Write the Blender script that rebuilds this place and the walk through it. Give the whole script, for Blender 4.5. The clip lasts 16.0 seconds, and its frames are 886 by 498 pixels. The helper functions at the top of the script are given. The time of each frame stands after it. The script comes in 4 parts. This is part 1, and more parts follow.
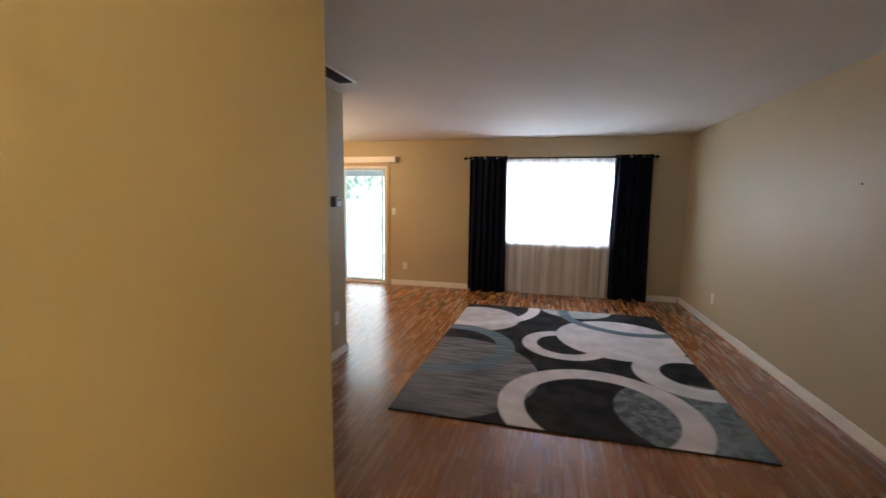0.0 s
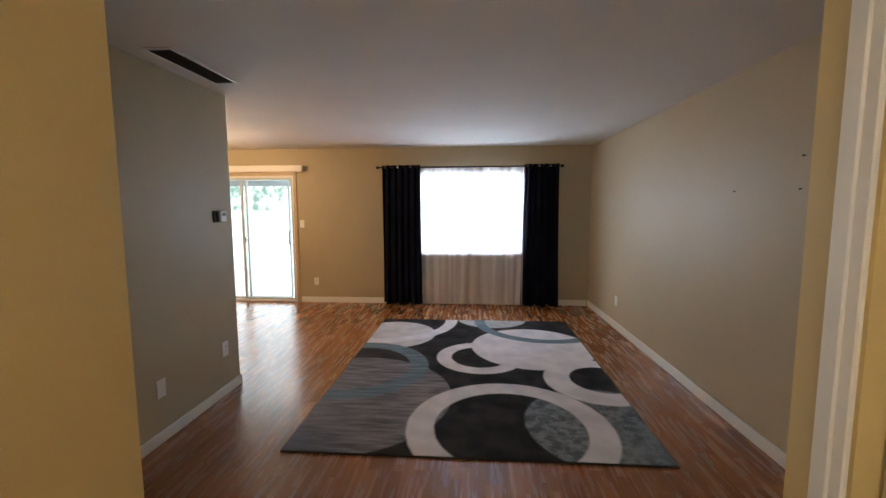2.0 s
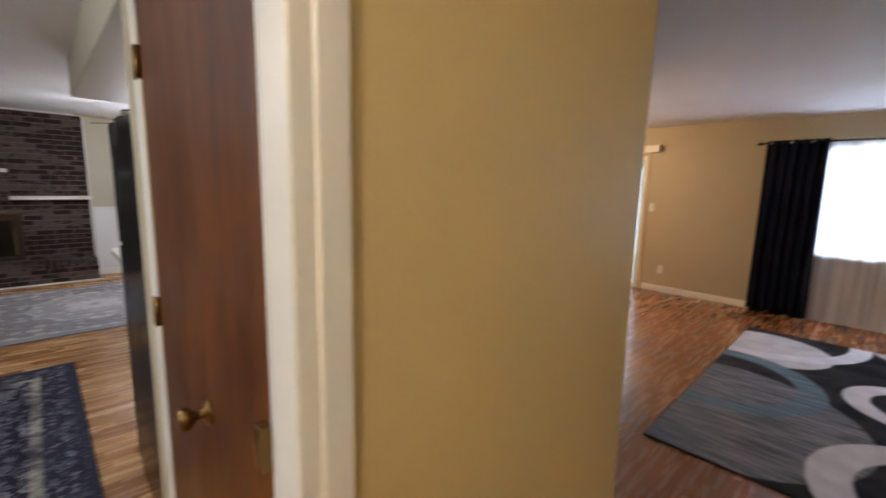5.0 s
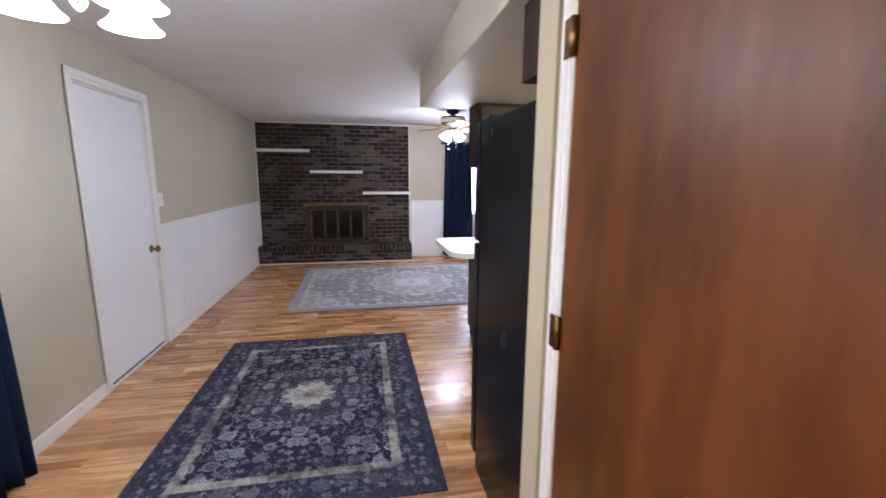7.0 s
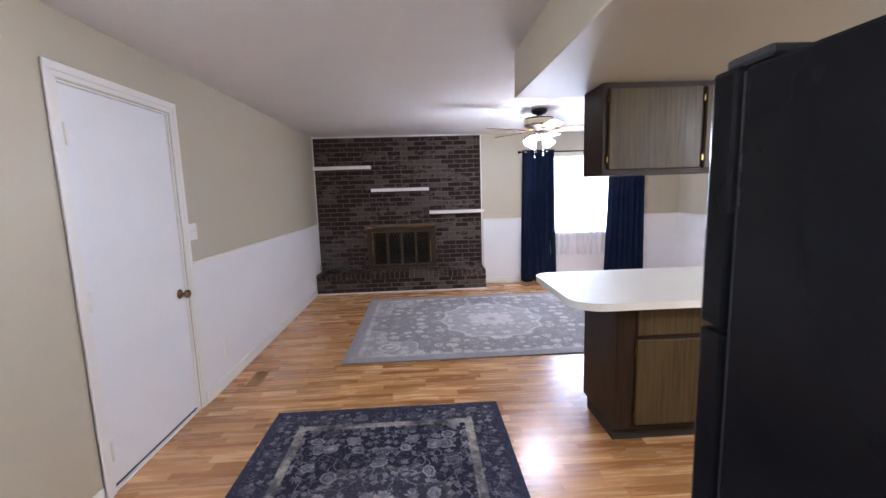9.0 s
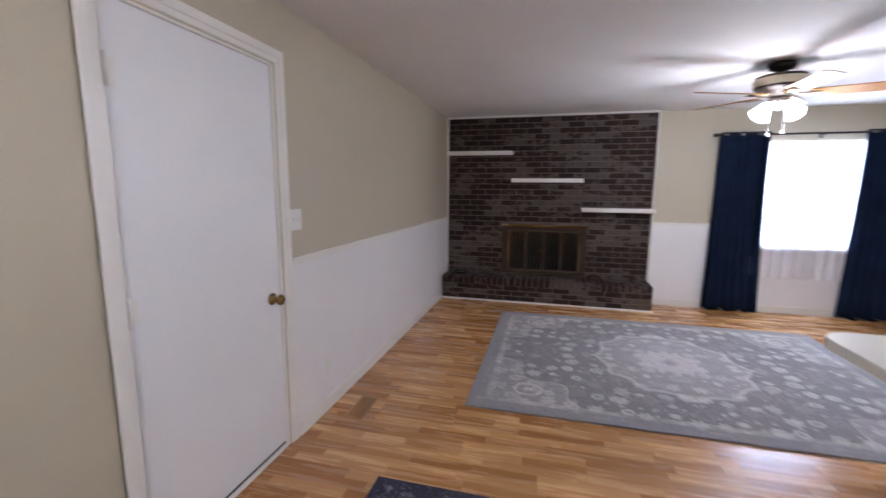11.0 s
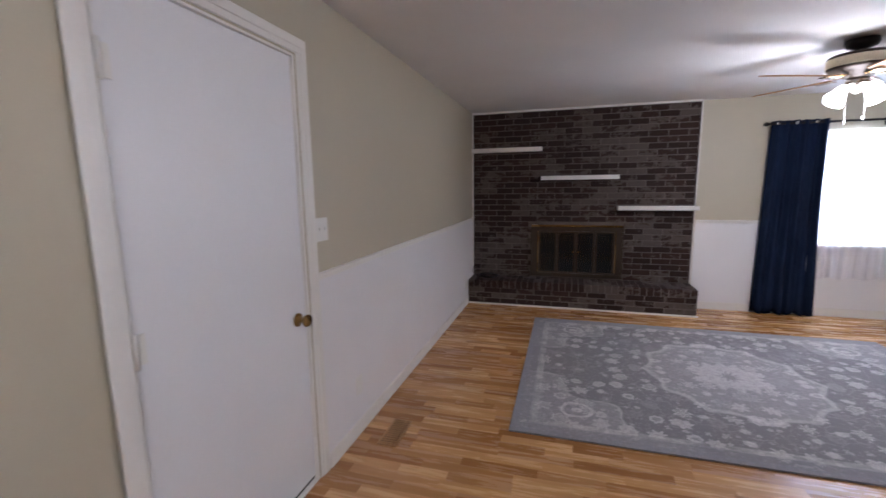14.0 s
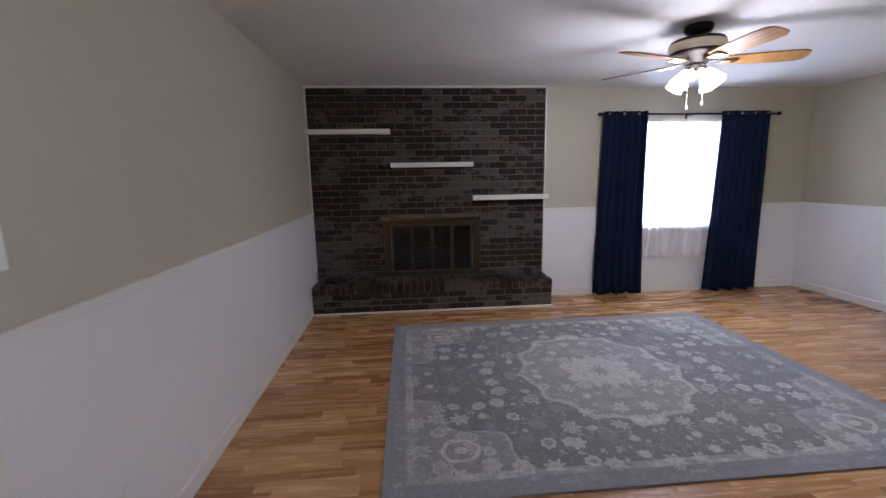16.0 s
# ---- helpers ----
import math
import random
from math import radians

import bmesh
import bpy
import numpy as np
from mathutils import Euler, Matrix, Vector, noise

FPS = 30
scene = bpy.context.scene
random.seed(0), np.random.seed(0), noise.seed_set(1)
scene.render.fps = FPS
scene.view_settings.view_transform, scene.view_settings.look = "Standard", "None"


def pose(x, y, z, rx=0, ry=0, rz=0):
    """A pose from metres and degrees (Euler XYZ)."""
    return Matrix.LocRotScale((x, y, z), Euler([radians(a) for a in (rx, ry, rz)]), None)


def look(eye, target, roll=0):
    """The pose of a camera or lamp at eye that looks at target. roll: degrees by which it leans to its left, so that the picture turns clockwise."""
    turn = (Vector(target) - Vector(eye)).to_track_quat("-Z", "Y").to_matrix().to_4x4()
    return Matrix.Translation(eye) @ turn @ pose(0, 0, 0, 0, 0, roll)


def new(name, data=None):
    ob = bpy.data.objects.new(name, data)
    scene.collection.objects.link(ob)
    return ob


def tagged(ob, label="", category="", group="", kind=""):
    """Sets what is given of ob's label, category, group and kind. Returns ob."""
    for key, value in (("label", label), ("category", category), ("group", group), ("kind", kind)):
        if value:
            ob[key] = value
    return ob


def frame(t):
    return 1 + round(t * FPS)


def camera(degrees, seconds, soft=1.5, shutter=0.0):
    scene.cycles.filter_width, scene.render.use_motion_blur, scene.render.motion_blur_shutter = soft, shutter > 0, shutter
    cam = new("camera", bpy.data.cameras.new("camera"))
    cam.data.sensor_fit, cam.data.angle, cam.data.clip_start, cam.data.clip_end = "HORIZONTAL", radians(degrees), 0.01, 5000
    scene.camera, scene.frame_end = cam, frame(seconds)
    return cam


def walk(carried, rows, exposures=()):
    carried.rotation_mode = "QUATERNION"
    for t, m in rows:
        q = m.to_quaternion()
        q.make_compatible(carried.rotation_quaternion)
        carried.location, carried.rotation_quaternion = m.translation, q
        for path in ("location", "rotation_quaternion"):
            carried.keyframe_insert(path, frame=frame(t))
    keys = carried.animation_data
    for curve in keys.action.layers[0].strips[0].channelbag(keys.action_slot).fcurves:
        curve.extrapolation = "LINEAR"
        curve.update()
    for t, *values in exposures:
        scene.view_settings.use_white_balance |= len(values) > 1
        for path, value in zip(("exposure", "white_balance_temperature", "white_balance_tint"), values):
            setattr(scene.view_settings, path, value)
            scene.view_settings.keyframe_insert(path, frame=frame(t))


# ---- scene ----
cam = camera(93.4, 16.0, soft=1.5, shutter=0.4)
PATH = [
    (0, (-1.244, -1.121, 1.456), (-1.734, 0.803, 1.212), 0.7),
    (0.5, (-1.166, -0.983, 1.468), (-1.487, 0.98, 1.256), 1.5),
    (1, (-1.133, -0.908, 1.471), (-1.327, 1.074, 1.28), 1.2),
    (1.5, (-1.12, -0.889, 1.483), (-1.293, 1.093, 1.273), 0.1),
    (2, (-1.106, -0.886, 1.479), (-1.254, 1.098, 1.277), -0.2),
    (2.5, (-1.103, -0.893, 1.478), (-1.255, 1.091, 1.278), -0.7),
    (3, (-1.127, -0.902, 1.478), (-1.358, 1.075, 1.281), -0.0),
    (3.5, (-1.156, -0.92, 1.473), (-1.511, 1.033, 1.232), -0.6),
    (4, (-1.237, -0.965, 1.484), (-1.905, 0.903, 1.229), -0.8),
    (4.5, (-1.348, -1.035, 1.461), (-2.434, 0.621, 1.184), -0.3),
    (5, (-1.457, -1.093, 1.469), (-2.875, 0.285, 1.169), 1.3),
    (5.1, (-1.478, -1.11, 1.473), (-2.953, 0.201, 1.146), 0.5),
    (5.2, (-1.506, -1.112, 1.471), (-3.043, 0.128, 1.152), 1.2),
    (7.3, (-2.129, -1.367, 1.47), (-4.092, -1.122, 1.176), 0.8),
    (7.5, (-2.234, -1.345, 1.475), (-4.211, -1.189, 1.22), 1.6),
    (7.7, (-2.331, -1.347, 1.486), (-4.31, -1.258, 1.216), 1.0),
    (8, (-2.474, -1.355, 1.473), (-4.45, -1.308, 1.164), 0.5),
    (8.2, (-2.603, -1.38, 1.483), (-4.582, -1.337, 1.194), -0.1),
    (10.3, (-3.651, -1.625, 1.475), (-5.624, -1.488, 1.175), -3.5),
    (10.4, (-3.713, -1.641, 1.465), (-5.686, -1.557, 1.144), -2.9),
    (10.5, (-3.747, -1.644, 1.452), (-5.72, -1.642, 1.122), -2.4),
    (11, (-4.007, -1.721, 1.438), (-5.924, -2.214, 1.148), 0.4),
    (11.5, (-4.116, -1.806, 1.449), (-5.93, -2.599, 1.162), 1.5),
    (12, (-4.108, -1.858, 1.476), (-5.862, -2.787, 1.227), 1.4),
    (12.5, (-4.107, -1.879, 1.469), (-5.848, -2.833, 1.227), 1.2),
    (13, (-4.105, -1.912, 1.477), (-5.862, -2.839, 1.246), 0.2),
    (13.5, (-4.136, -1.948, 1.473), (-5.955, -2.735, 1.206), -1.5),
    (14, (-4.234, -1.931, 1.463), (-6.131, -2.489, 1.164), -0.8),
    (14.5, (-4.397, -1.863, 1.449), (-6.356, -2.185, 1.211), 1.2),
    (15, (-4.566, -1.929, 1.429), (-6.546, -2.03, 1.168), -0.3),
    (15.5, (-4.736, -2.040, 1.468), (-6.708, -1.967, 1.146), -2.2),
    (16, (-4.952, -2.059, 1.418), (-6.916, -1.897, 1.074), -1.0),
]
walk(cam, [(t, look(eye, target, roll)) for t, eye, target, roll in PATH],
     exposures=[(0, 0.15, 6150, 9), (4.0, 0.14, 6100, 9), (5.2, 0.28, 5600, 11), (7.3, 0.96, 5300, 16), (8.2, 1.08, 5300, 16), (10.5, 0.60, 5450, 17), (11.2, 0.62, 5500, 16), (12.5, 0.44, 5550, 15), (14.0, 0.36, 5500, 17), (16, 0.09, 5400, 17)])

# ---- world and lights ----
world = bpy.data.worlds.new("world")
scene.world = world
world.use_nodes = True
wn = world.node_tree
sky = wn.nodes.new("ShaderNodeTexSky")
sky.sky_type, sky.sun_disc = "NISHITA", False
sky.sun_elevation, sky.sun_rotation = radians(55), radians(100)
wn.links.new(sky.outputs[0], wn.nodes["Background"].inputs[0])
wn.nodes["Background"].inputs[1].default_value = 0.12


def lamp(name, kind, where, target, power, colour, size=(0.1, 0.1), soft=0.05):
    data = bpy.data.lights.new(name, kind)
    data.energy, data.color = power, colour
    if kind == "AREA":
        data.shape, data.size, data.size_y = "RECTANGLE", size[0], size[1]
    elif kind == "POINT":
        data.shadow_soft_size = soft
    ob = new(name, data)
    ob.matrix_world = look(where, target)
    return ob


sun = bpy.data.lights.new("sun", "SUN")
sun.energy, sun.angle, sun.color = 4.0, radians(0.6), (1.0, 0.95, 0.88)
new("sun", sun).matrix_world = look((0, 0, 0), (-0.55, 0.1, -0.8))

DAY = (0.86, 0.93, 1.0)
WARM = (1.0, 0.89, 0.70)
lamp("living_window_light", "AREA", (-1.14, 5.95, 1.38), (-1.14, 0, 1.1), 108, (0.80, 0.90, 1.0), (1.62, 1.2))
lamp("slider_light", "AREA", (-4.68, 5.75, 0.98), (-4.68, 0, 0.98), 22, DAY, (1.66, 1.9))
lamp("family_window_light", "AREA", (-10.15, 1.05, 1.38), (0, 1.05, 1.2), 130, DAY, (1.0, 1.2))
lamp("dining_window_light", "AREA", (-3.2, -3.65, 1.4), (-3.2, 0, 0.9), 14, DAY, (1.3, 1.2))
lamp("fan_bulbs", "POINT", (-7.73, -0.13, 1.86), (-7.73, -0.13, 0), 36, (1.0, 0.95, 0.9), soft=0.18)
lamp("chandelier_bulbs", "POINT", (-3.56, -2.19, 1.93), (-3.56, -2.19, 0), 20, (1.0, 0.94, 0.86), soft=0.12)
# foyer, kitchen and nook lamps are added for sources out of view
lamp("foyer_unseen_bulb", "POINT", (-1.15, -2.0, 2.15), (-1.15, -2.0, 0), 27, WARM, soft=0.1)
lamp("kitchen_unseen_bulb", "POINT", (-3.72, 1.15, 1.90), (-3.72, 1.15, 0), 46, (1.0, 0.97, 0.92), soft=0.25)
lamp("nook_unseen_bulb", "POINT", (-4.75, 3.75, 2.1), (-4.7, 3.7, 0), 62, (1.0, 0.62, 0.3), soft=0.1)


# ---- materials ----
class Nodes:
    """Small builder for shader arithmetic."""

    def __init__(self, name):
        self.m = bpy.data.materials.new(name)
        self.m.use_nodes = True
        self.t = self.m.node_tree
        self.b = self.t.nodes["Principled BSDF"]

    def node(self, kind):
        return self.t.nodes.new(kind)

    def put(self, socket, v):
        if hasattr(v, "is_linked"):
            self.t.links.new(v, socket)
        elif isinstance(v, (tuple, list)) and len(v) == 3 and socket.type == "RGBA":
            socket.default_value = (*v, 1)
        else:
            socket.default_value = v

    def math(self, op, a, b=0.0, c=0.0):
        n = self.node("ShaderNodeMath")
        n.operation = op
        for k, v in enumerate((a, b, c)):
            self.put(n.inputs[k], v)
        return n.outputs[0]

    def mix(self, f, a, b, mode="MIX"):
        n = self.node("ShaderNodeMix")
        n.data_type, n.blend_type = "RGBA", mode
        self.put(n.inputs[0], f)
        self.put(n.inputs[6], a)
        self.put(n.inputs[7], b)
        return n.outputs[2]

    def where(self, scale=(1, 1, 1), turn=0.0):
        c = self.node("ShaderNodeTexCoord")
        g = self.node("ShaderNodeMapping")
        self.t.links.new(c.outputs["Object"], g.inputs[0])
        g.inputs[3].default_value = scale
        g.inputs[2].default_value = (0, 0, turn)
        return g.outputs[0]

    def noise(self, scale, detail=3.0, vec=None, rough=0.5):
        n = self.node("ShaderNodeTexNoise")
        n.inputs["Scale"].default_value, n.inputs["Detail"].default_value = scale, detail
        n.inputs["Roughness"].default_value = rough
        self.t.links.new(vec if vec is not None else self.where(), n.inputs["Vector"])
        return n.outputs[0]

    def ramp(self, v, lo, hi, a=0.0, b=1.0):
        n = self.node("ShaderNodeMapRange")
        n.interpolation_type = "SMOOTHSTEP"
        for k, x in enumerate((v, lo, hi, a, b)):
            self.put(n.inputs[k], x)
        return n.outputs[0]

    def bump(self, v, strength=0.2, depth=0.002):
        n = self.node("ShaderNodeBump")
        n.inputs["Strength"].default_value, n.inputs["Distance"].default_value = strength, depth
        self.put(n.inputs["Height"], v)
        self.t.links.new(n.outputs[0], self.b.inputs["Normal"])

    def done(self, colour, rough=0.5, metal=0.0, **more):
        self.put(self.b.inputs["Base Color"], colour)
        self.put(self.b.inputs["Roughness"], rough)
        self.b.inputs["Metallic"].default_value = metal
        for k, v in more.items():
            self.put(self.b.inputs[k.replace("_", " ")], v)
        return self.m


def plain(name, colour, rough=0.5, metal=0.0, vary=0.06, fine=60.0, coarse=2.5, relief=0.08, depth=0.001, **more):
    """Painted or moulded surface with two scales of slight variation."""
    n = Nodes(name)
    big, small = n.noise(coarse, 3), n.noise(fine, 4)
    f = n.math("ADD", n.math("MULTIPLY", big, 0.6), n.math("MULTIPLY", small, 0.4))
    lo = tuple(c * (1 - vary) for c in colour)
    hi = tuple(min(1, c * (1 + vary)) for c in colour)
    if relief:
        n.bump(small, relief, depth)
    r = n.ramp(big, 0.3, 0.7, max(0, rough - 0.04), rough + 0.04)
    return n.done(n.mix(n.ramp(f, 0.3, 0.7), lo, hi), r, metal, **more)


def wood(name, dark, light, rough, grain=(40, 40, 2.0), gloss=0.5):
    n = Nodes(name)
    v = n.where(grain)
    a = n.noise(1.2, 5, v, 0.62)
    b = n.noise(1.0, 2, n.where((4, 4, 0.6)))
    f = n.ramp(n.math("ADD", n.math("MULTIPLY", a, 0.75), n.math("MULTIPLY", b, 0.35)), 0.38, 0.72)
    n.bump(a, 0.10, 0.0008)
    return n.done(n.mix(f, dark, light), n.ramp(b, 0.3, 0.7, rough - 0.06, rough + 0.08), Specular_IOR_Level=gloss)


GOLD = plain("gold_wall_paint", (0.62, 0.475, 0.22), 0.55, fine=220, relief=0.10, depth=0.0015, vary=0.03)
KHAKI = plain("khaki_wall_paint", (0.46, 0.39, 0.26), 0.52, fine=220, relief=0.10, depth=0.0015, vary=0.03)
BEIGE = plain("beige_wall_paint", (0.50, 0.45, 0.34), 0.5, fine=220, relief=0.10, depth=0.0015, vary=0.03)
CEILING = plain("ceiling_paint", (0.74, 0.72, 0.70), 0.85, fine=130, relief=0.35, depth=0.004, vary=0.03)
WHITE = plain("white_trim_paint", (0.80, 0.78, 0.74), 0.38, fine=90, vary=0.02, relief=0.05)
WHITE_DOOR = plain("white_door_paint", (0.80, 0.80, 0.82), 0.45, fine=120, vary=0.02, relief=0.05)
PLASTIC = plain("white_plastic", (0.78, 0.77, 0.74), 0.35, vary=0.01, relief=0)
DARK = plain("dark_gap", (0.03, 0.025, 0.02), 0.8)
BRASS = plain("aged_brass", (0.24, 0.145, 0.05), 0.26, 1.0, vary=0.15, fine=40)
BRONZE = plain("antique_bronze", (0.034, 0.020, 0.010), 0.5, 0.25, vary=0.25, fine=30)
CHROME = plain("brushed_nickel", (0.6, 0.58, 0.55), 0.25, 1.0, vary=0.05)
BLACK_METAL = plain("black_metal", (0.02, 0.018, 0.018), 0.4, 0.6)
FRIDGE = plain("black_appliance_enamel", (0.005, 0.005, 0.006), 0.24, fine=400, relief=0.05, depth=0.0003, vary=0.1, Specular_IOR_Level=0.12)
RUBBER = plain("dark_gasket", (0.02, 0.02, 0.02), 0.7)
LAMINATE = plain("cream_laminate", (0.80, 0.78, 0.71), 0.42, fine=300, vary=0.025, relief=0.02)
DOOR_WOOD = wood("red_brown_veneer", (0.066, 0.019, 0.0036), (0.150, 0.050, 0.0095), 0.36, (7, 7, 1.6), gloss=0.25)
HALL_WOOD = wood("bright_red_brown_veneer", (0.085, 0.024, 0.007), (0.16, 0.048, 0.014), 0.3, (14, 14, 0.9))
CABINET = wood("dark_stained_oak", (0.014, 0.007, 0.004), (0.038, 0.020, 0.010), 0.48, (60, 60, 3), gloss=0.28)
CABINET_DOOR = wood("brown_oak_veneer", (0.046, 0.030, 0.012), (0.095, 0.064, 0.025), 0.42, (55, 55, 2.5), gloss=0.28)
BLADE = wood("honey_oak", (0.26, 0.12, 0.035), (0.45, 0.24, 0.08), 0.35, (3, 50, 50))
TAN = plain("tan_trim_paint", (0.56, 0.43, 0.27), 0.45, vary=0.03)
ALUMINIUM = plain("pale_green_grey_aluminium", (0.55, 0.61, 0.62), 0.45, vary=0.05)
VINYL = plain("white_vinyl", (0.80, 0.80, 0.80), 0.4, vary=0.02)
CONCRETE = plain("pale_concrete", (0.78, 0.78, 0.75), 0.9, vary=0.1, fine=25, relief=0.2)
GRASS = plain("lawn", (0.07, 0.13, 0.03), 0.9, vary=0.4, fine=30, coarse=1.5, relief=0.5, depth=0.02)
LEAF = plain("hedge_leaf", (0.06, 0.12, 0.03), 0.6, vary=0.4, fine=12, relief=0.0)
BEADS = plain("cream_lace_band", (0.62, 0.55, 0.40), 0.5, vary=0.25, fine=120, relief=0.4)


def cloth(name, dark, light, sheer=0.0):
    n = Nodes(name)
    v = n.where((1, 1, 1))
    weave = n.noise(420, 2, v)
    f = n.ramp(n.math("ADD", n.math("MULTIPLY", weave, 0.5), n.math("MULTIPLY", n.noise(3, 3), 0.5)), 0.3, 0.7)
    n.bump(weave, 0.25, 0.0008)
    m = n.done(n.mix(f, dark, light), 0.95, Specular_IOR_Level=0.1)
    if sheer:
        out = n.t.nodes["Material Output"]
        tl, tp = n.node("ShaderNodeBsdfTranslucent"), n.node("ShaderNodeBsdfTransparent")
        n.put(tl.inputs[0], light)
        a, b = n.node("ShaderNodeMixShader"), n.node("ShaderNodeMixShader")
        a.inputs[0].default_value = 0.5
        n.put(b.inputs[0], n.ramp(n.noise(1.0, 3, n.where((13, 0.01, 0.25))), 0.35, 0.65, sheer * 0.3, sheer * 1.8))
        n.t.links.new(n.b.outputs[0], a.inputs[1])
        n.t.links.new(tl.outputs[0], a.inputs[2])
        n.t.links.new(a.outputs[0], b.inputs[1])
        n.t.links.new(tp.outputs[0], b.inputs[2])
        n.t.links.new(b.outputs[0], out.inputs[0])
    return m


NAVY = cloth("navy_curtain_cloth", (0.008, 0.013, 0.031), (0.015, 0.025, 0.057))
BLACK_CLOTH = cloth("blackout_navy_cloth", (0.005, 0.006, 0.013), (0.011, 0.014, 0.028))
SHEER = cloth("white_sheer_cloth", (0.88, 0.87, 0.96), (0.96, 0.95, 1.0), 0.16)
SHEER_DENSE = cloth("dense_white_sheer", (0.90, 0.89, 0.93), (0.95, 0.94, 0.97), 0.15)


def glow(name, colour, power):
    n = Nodes(name)
    return n.done((0.9, 0.88, 0.85), 0.3, Emission_Color=(*colour, 1), Emission_Strength=power)


SHADE = glow("lit_frosted_glass", (1.0, 0.95, 0.9), 7.0)


def clear_glass(name, tint=(1, 1, 1), rough=0.0):
    n = Nodes(name)
    out = n.t.nodes["Material Output"]
    tp, gl, mx, fr = (n.node("ShaderNodeBsdf" + "Transparent"), n.node("ShaderNodeBsdfGlossy"), n.node("ShaderNodeMixShader"), n.node("ShaderNodeFresnel"))
    n.put(tp.inputs[0], tint)
    gl.inputs["Roughness"].default_value = rough
    n.t.links.new(fr.outputs[0], mx.inputs[0])
    n.t.links.new(tp.outputs[0], mx.inputs[1])
    n.t.links.new(gl.outputs[0], mx.inputs[2])
    n.t.links.new(mx.outputs[0], out.inputs[0])
    return n.m


GLASS = clear_glass("window_glass", (0.95, 0.97, 0.96))
SMOKED = clear_glass("smoked_glass", (0.55, 0.58, 0.62), 0.08)


def strip_floor(name, low, high, coat=0.1):
    """Oak strip laminate: each strip its own tone, grain along y."""
    n = Nodes(name)
    info, geo = n.node("ShaderNodeObjectInfo"), n.node("ShaderNodeNewGeometry")
    rnd = n.math("FRACT", n.math("ADD", info.outputs["Random"], geo.outputs["Random Per Island"]))
    pos = n.node("ShaderNodeMapping")
    n.t.links.new(geo.outputs["Position"], pos.inputs[0])
    pos.inputs[3].default_value = (26, 2.0, 1)
    shift = n.node("ShaderNodeVectorMath")
    shift.operation = "ADD"
    n.t.links.new(pos.outputs[0], shift.inputs[0])
    comb = n.node("ShaderNodeCombineXYZ")
    n.t.links.new(n.math("MULTIPLY", rnd, 40.0), comb.inputs[1])
    n.t.links.new(comb.outputs[0], shift.inputs[1])
    a = n.noise(1.0, 6, shift.outputs[0], 0.62)
    tone = n.mix(n.ramp(rnd, 0.0, 1.0), low, high)
    dark = n.mix(1.0, tone, (0.82, 0.76, 0.70), "MULTIPLY")
    return n.done(n.mix(n.ramp(a, 0.36, 0.66), dark, tone), n.ramp(a, 0.3, 0.7, 0.255, 0.285), Coat_Weight=coat, Coat_Roughness=0.12)


STRIP = strip_floor("honey_oak_strip_laminate", (0.38, 0.182, 0.063), (0.68, 0.40, 0.172))
RED_STRIP = strip_floor("red_oak_strip_laminate", (0.255, 0.098, 0.034), (0.375, 0.163, 0.061), 0.2)


def brick_material():
    """Dark brown brick, patchily smeared with grey mortar."""
    n = Nodes("smeared_brown_brick")
    info, geo = n.node("ShaderNodeObjectInfo"), n.node("ShaderNodeNewGeometry")
    rnd = n.math("FRACT", n.math("ADD", info.outputs["Random"], geo.outputs["Random Per Island"]))
    pos = geo.outputs["Position"]
    flat = n.node("ShaderNodeMapping")
    n.t.links.new(pos, flat.inputs[0])
    flat.inputs[3].default_value = (1.0, 1.0, 2.3)
    wash = n.noise(1.5, 4, flat.outputs[0], 0.6)
    fine = n.noise(30, 5, pos, 0.65)
    patch = n.noise(9, 3, flat.outputs[0], 0.6)
    f = n.math("ADD", n.math("MULTIPLY", wash, 1.25), n.math("MULTIPLY", rnd, 0.34))
    f = n.math("ADD", f, n.math("MULTIPLY", n.math("SUBTRACT", patch, 0.5), 0.75))
    f = n.math("ADD", f, n.math("MULTIPLY", n.math("SUBTRACT", fine, 0.5), 0.35))
    smear = n.ramp(f, 0.83, 0.93, 0.0, 0.92)
    base = n.mix(rnd, (0.016, 0.0058, 0.0038), (0.034, 0.0125, 0.008))
    base = n.mix(n.ramp(fine, 0.5, 0.8, 0, 0.35), base, (0.065, 0.040, 0.030))
    n.bump(fine, 0.6, 0.004)
    return n.done(n.mix(smear, base, n.mix(fine, (0.066, 0.051, 0.042), (0.118, 0.093, 0.079))), 0.85)


BRICK = brick_material()
MORTAR = plain("grey_mortar", (0.135, 0.110, 0.094), 0.95, vary=0.25, fine=70, coarse=5, relief=0.5, depth=0.003)


def soft_disc(n, x, y, cx, cy, r, edge=0.012):
    d = n.math("SQRT", n.math("ADD", n.math("POWER", n.math("SUBTRACT", x, cx), 2.0), n.math("POWER", n.math("SUBTRACT", y, cy), 2.0)))
    return n.ramp(d, r - edge, r + edge, 1.0, 0.0)


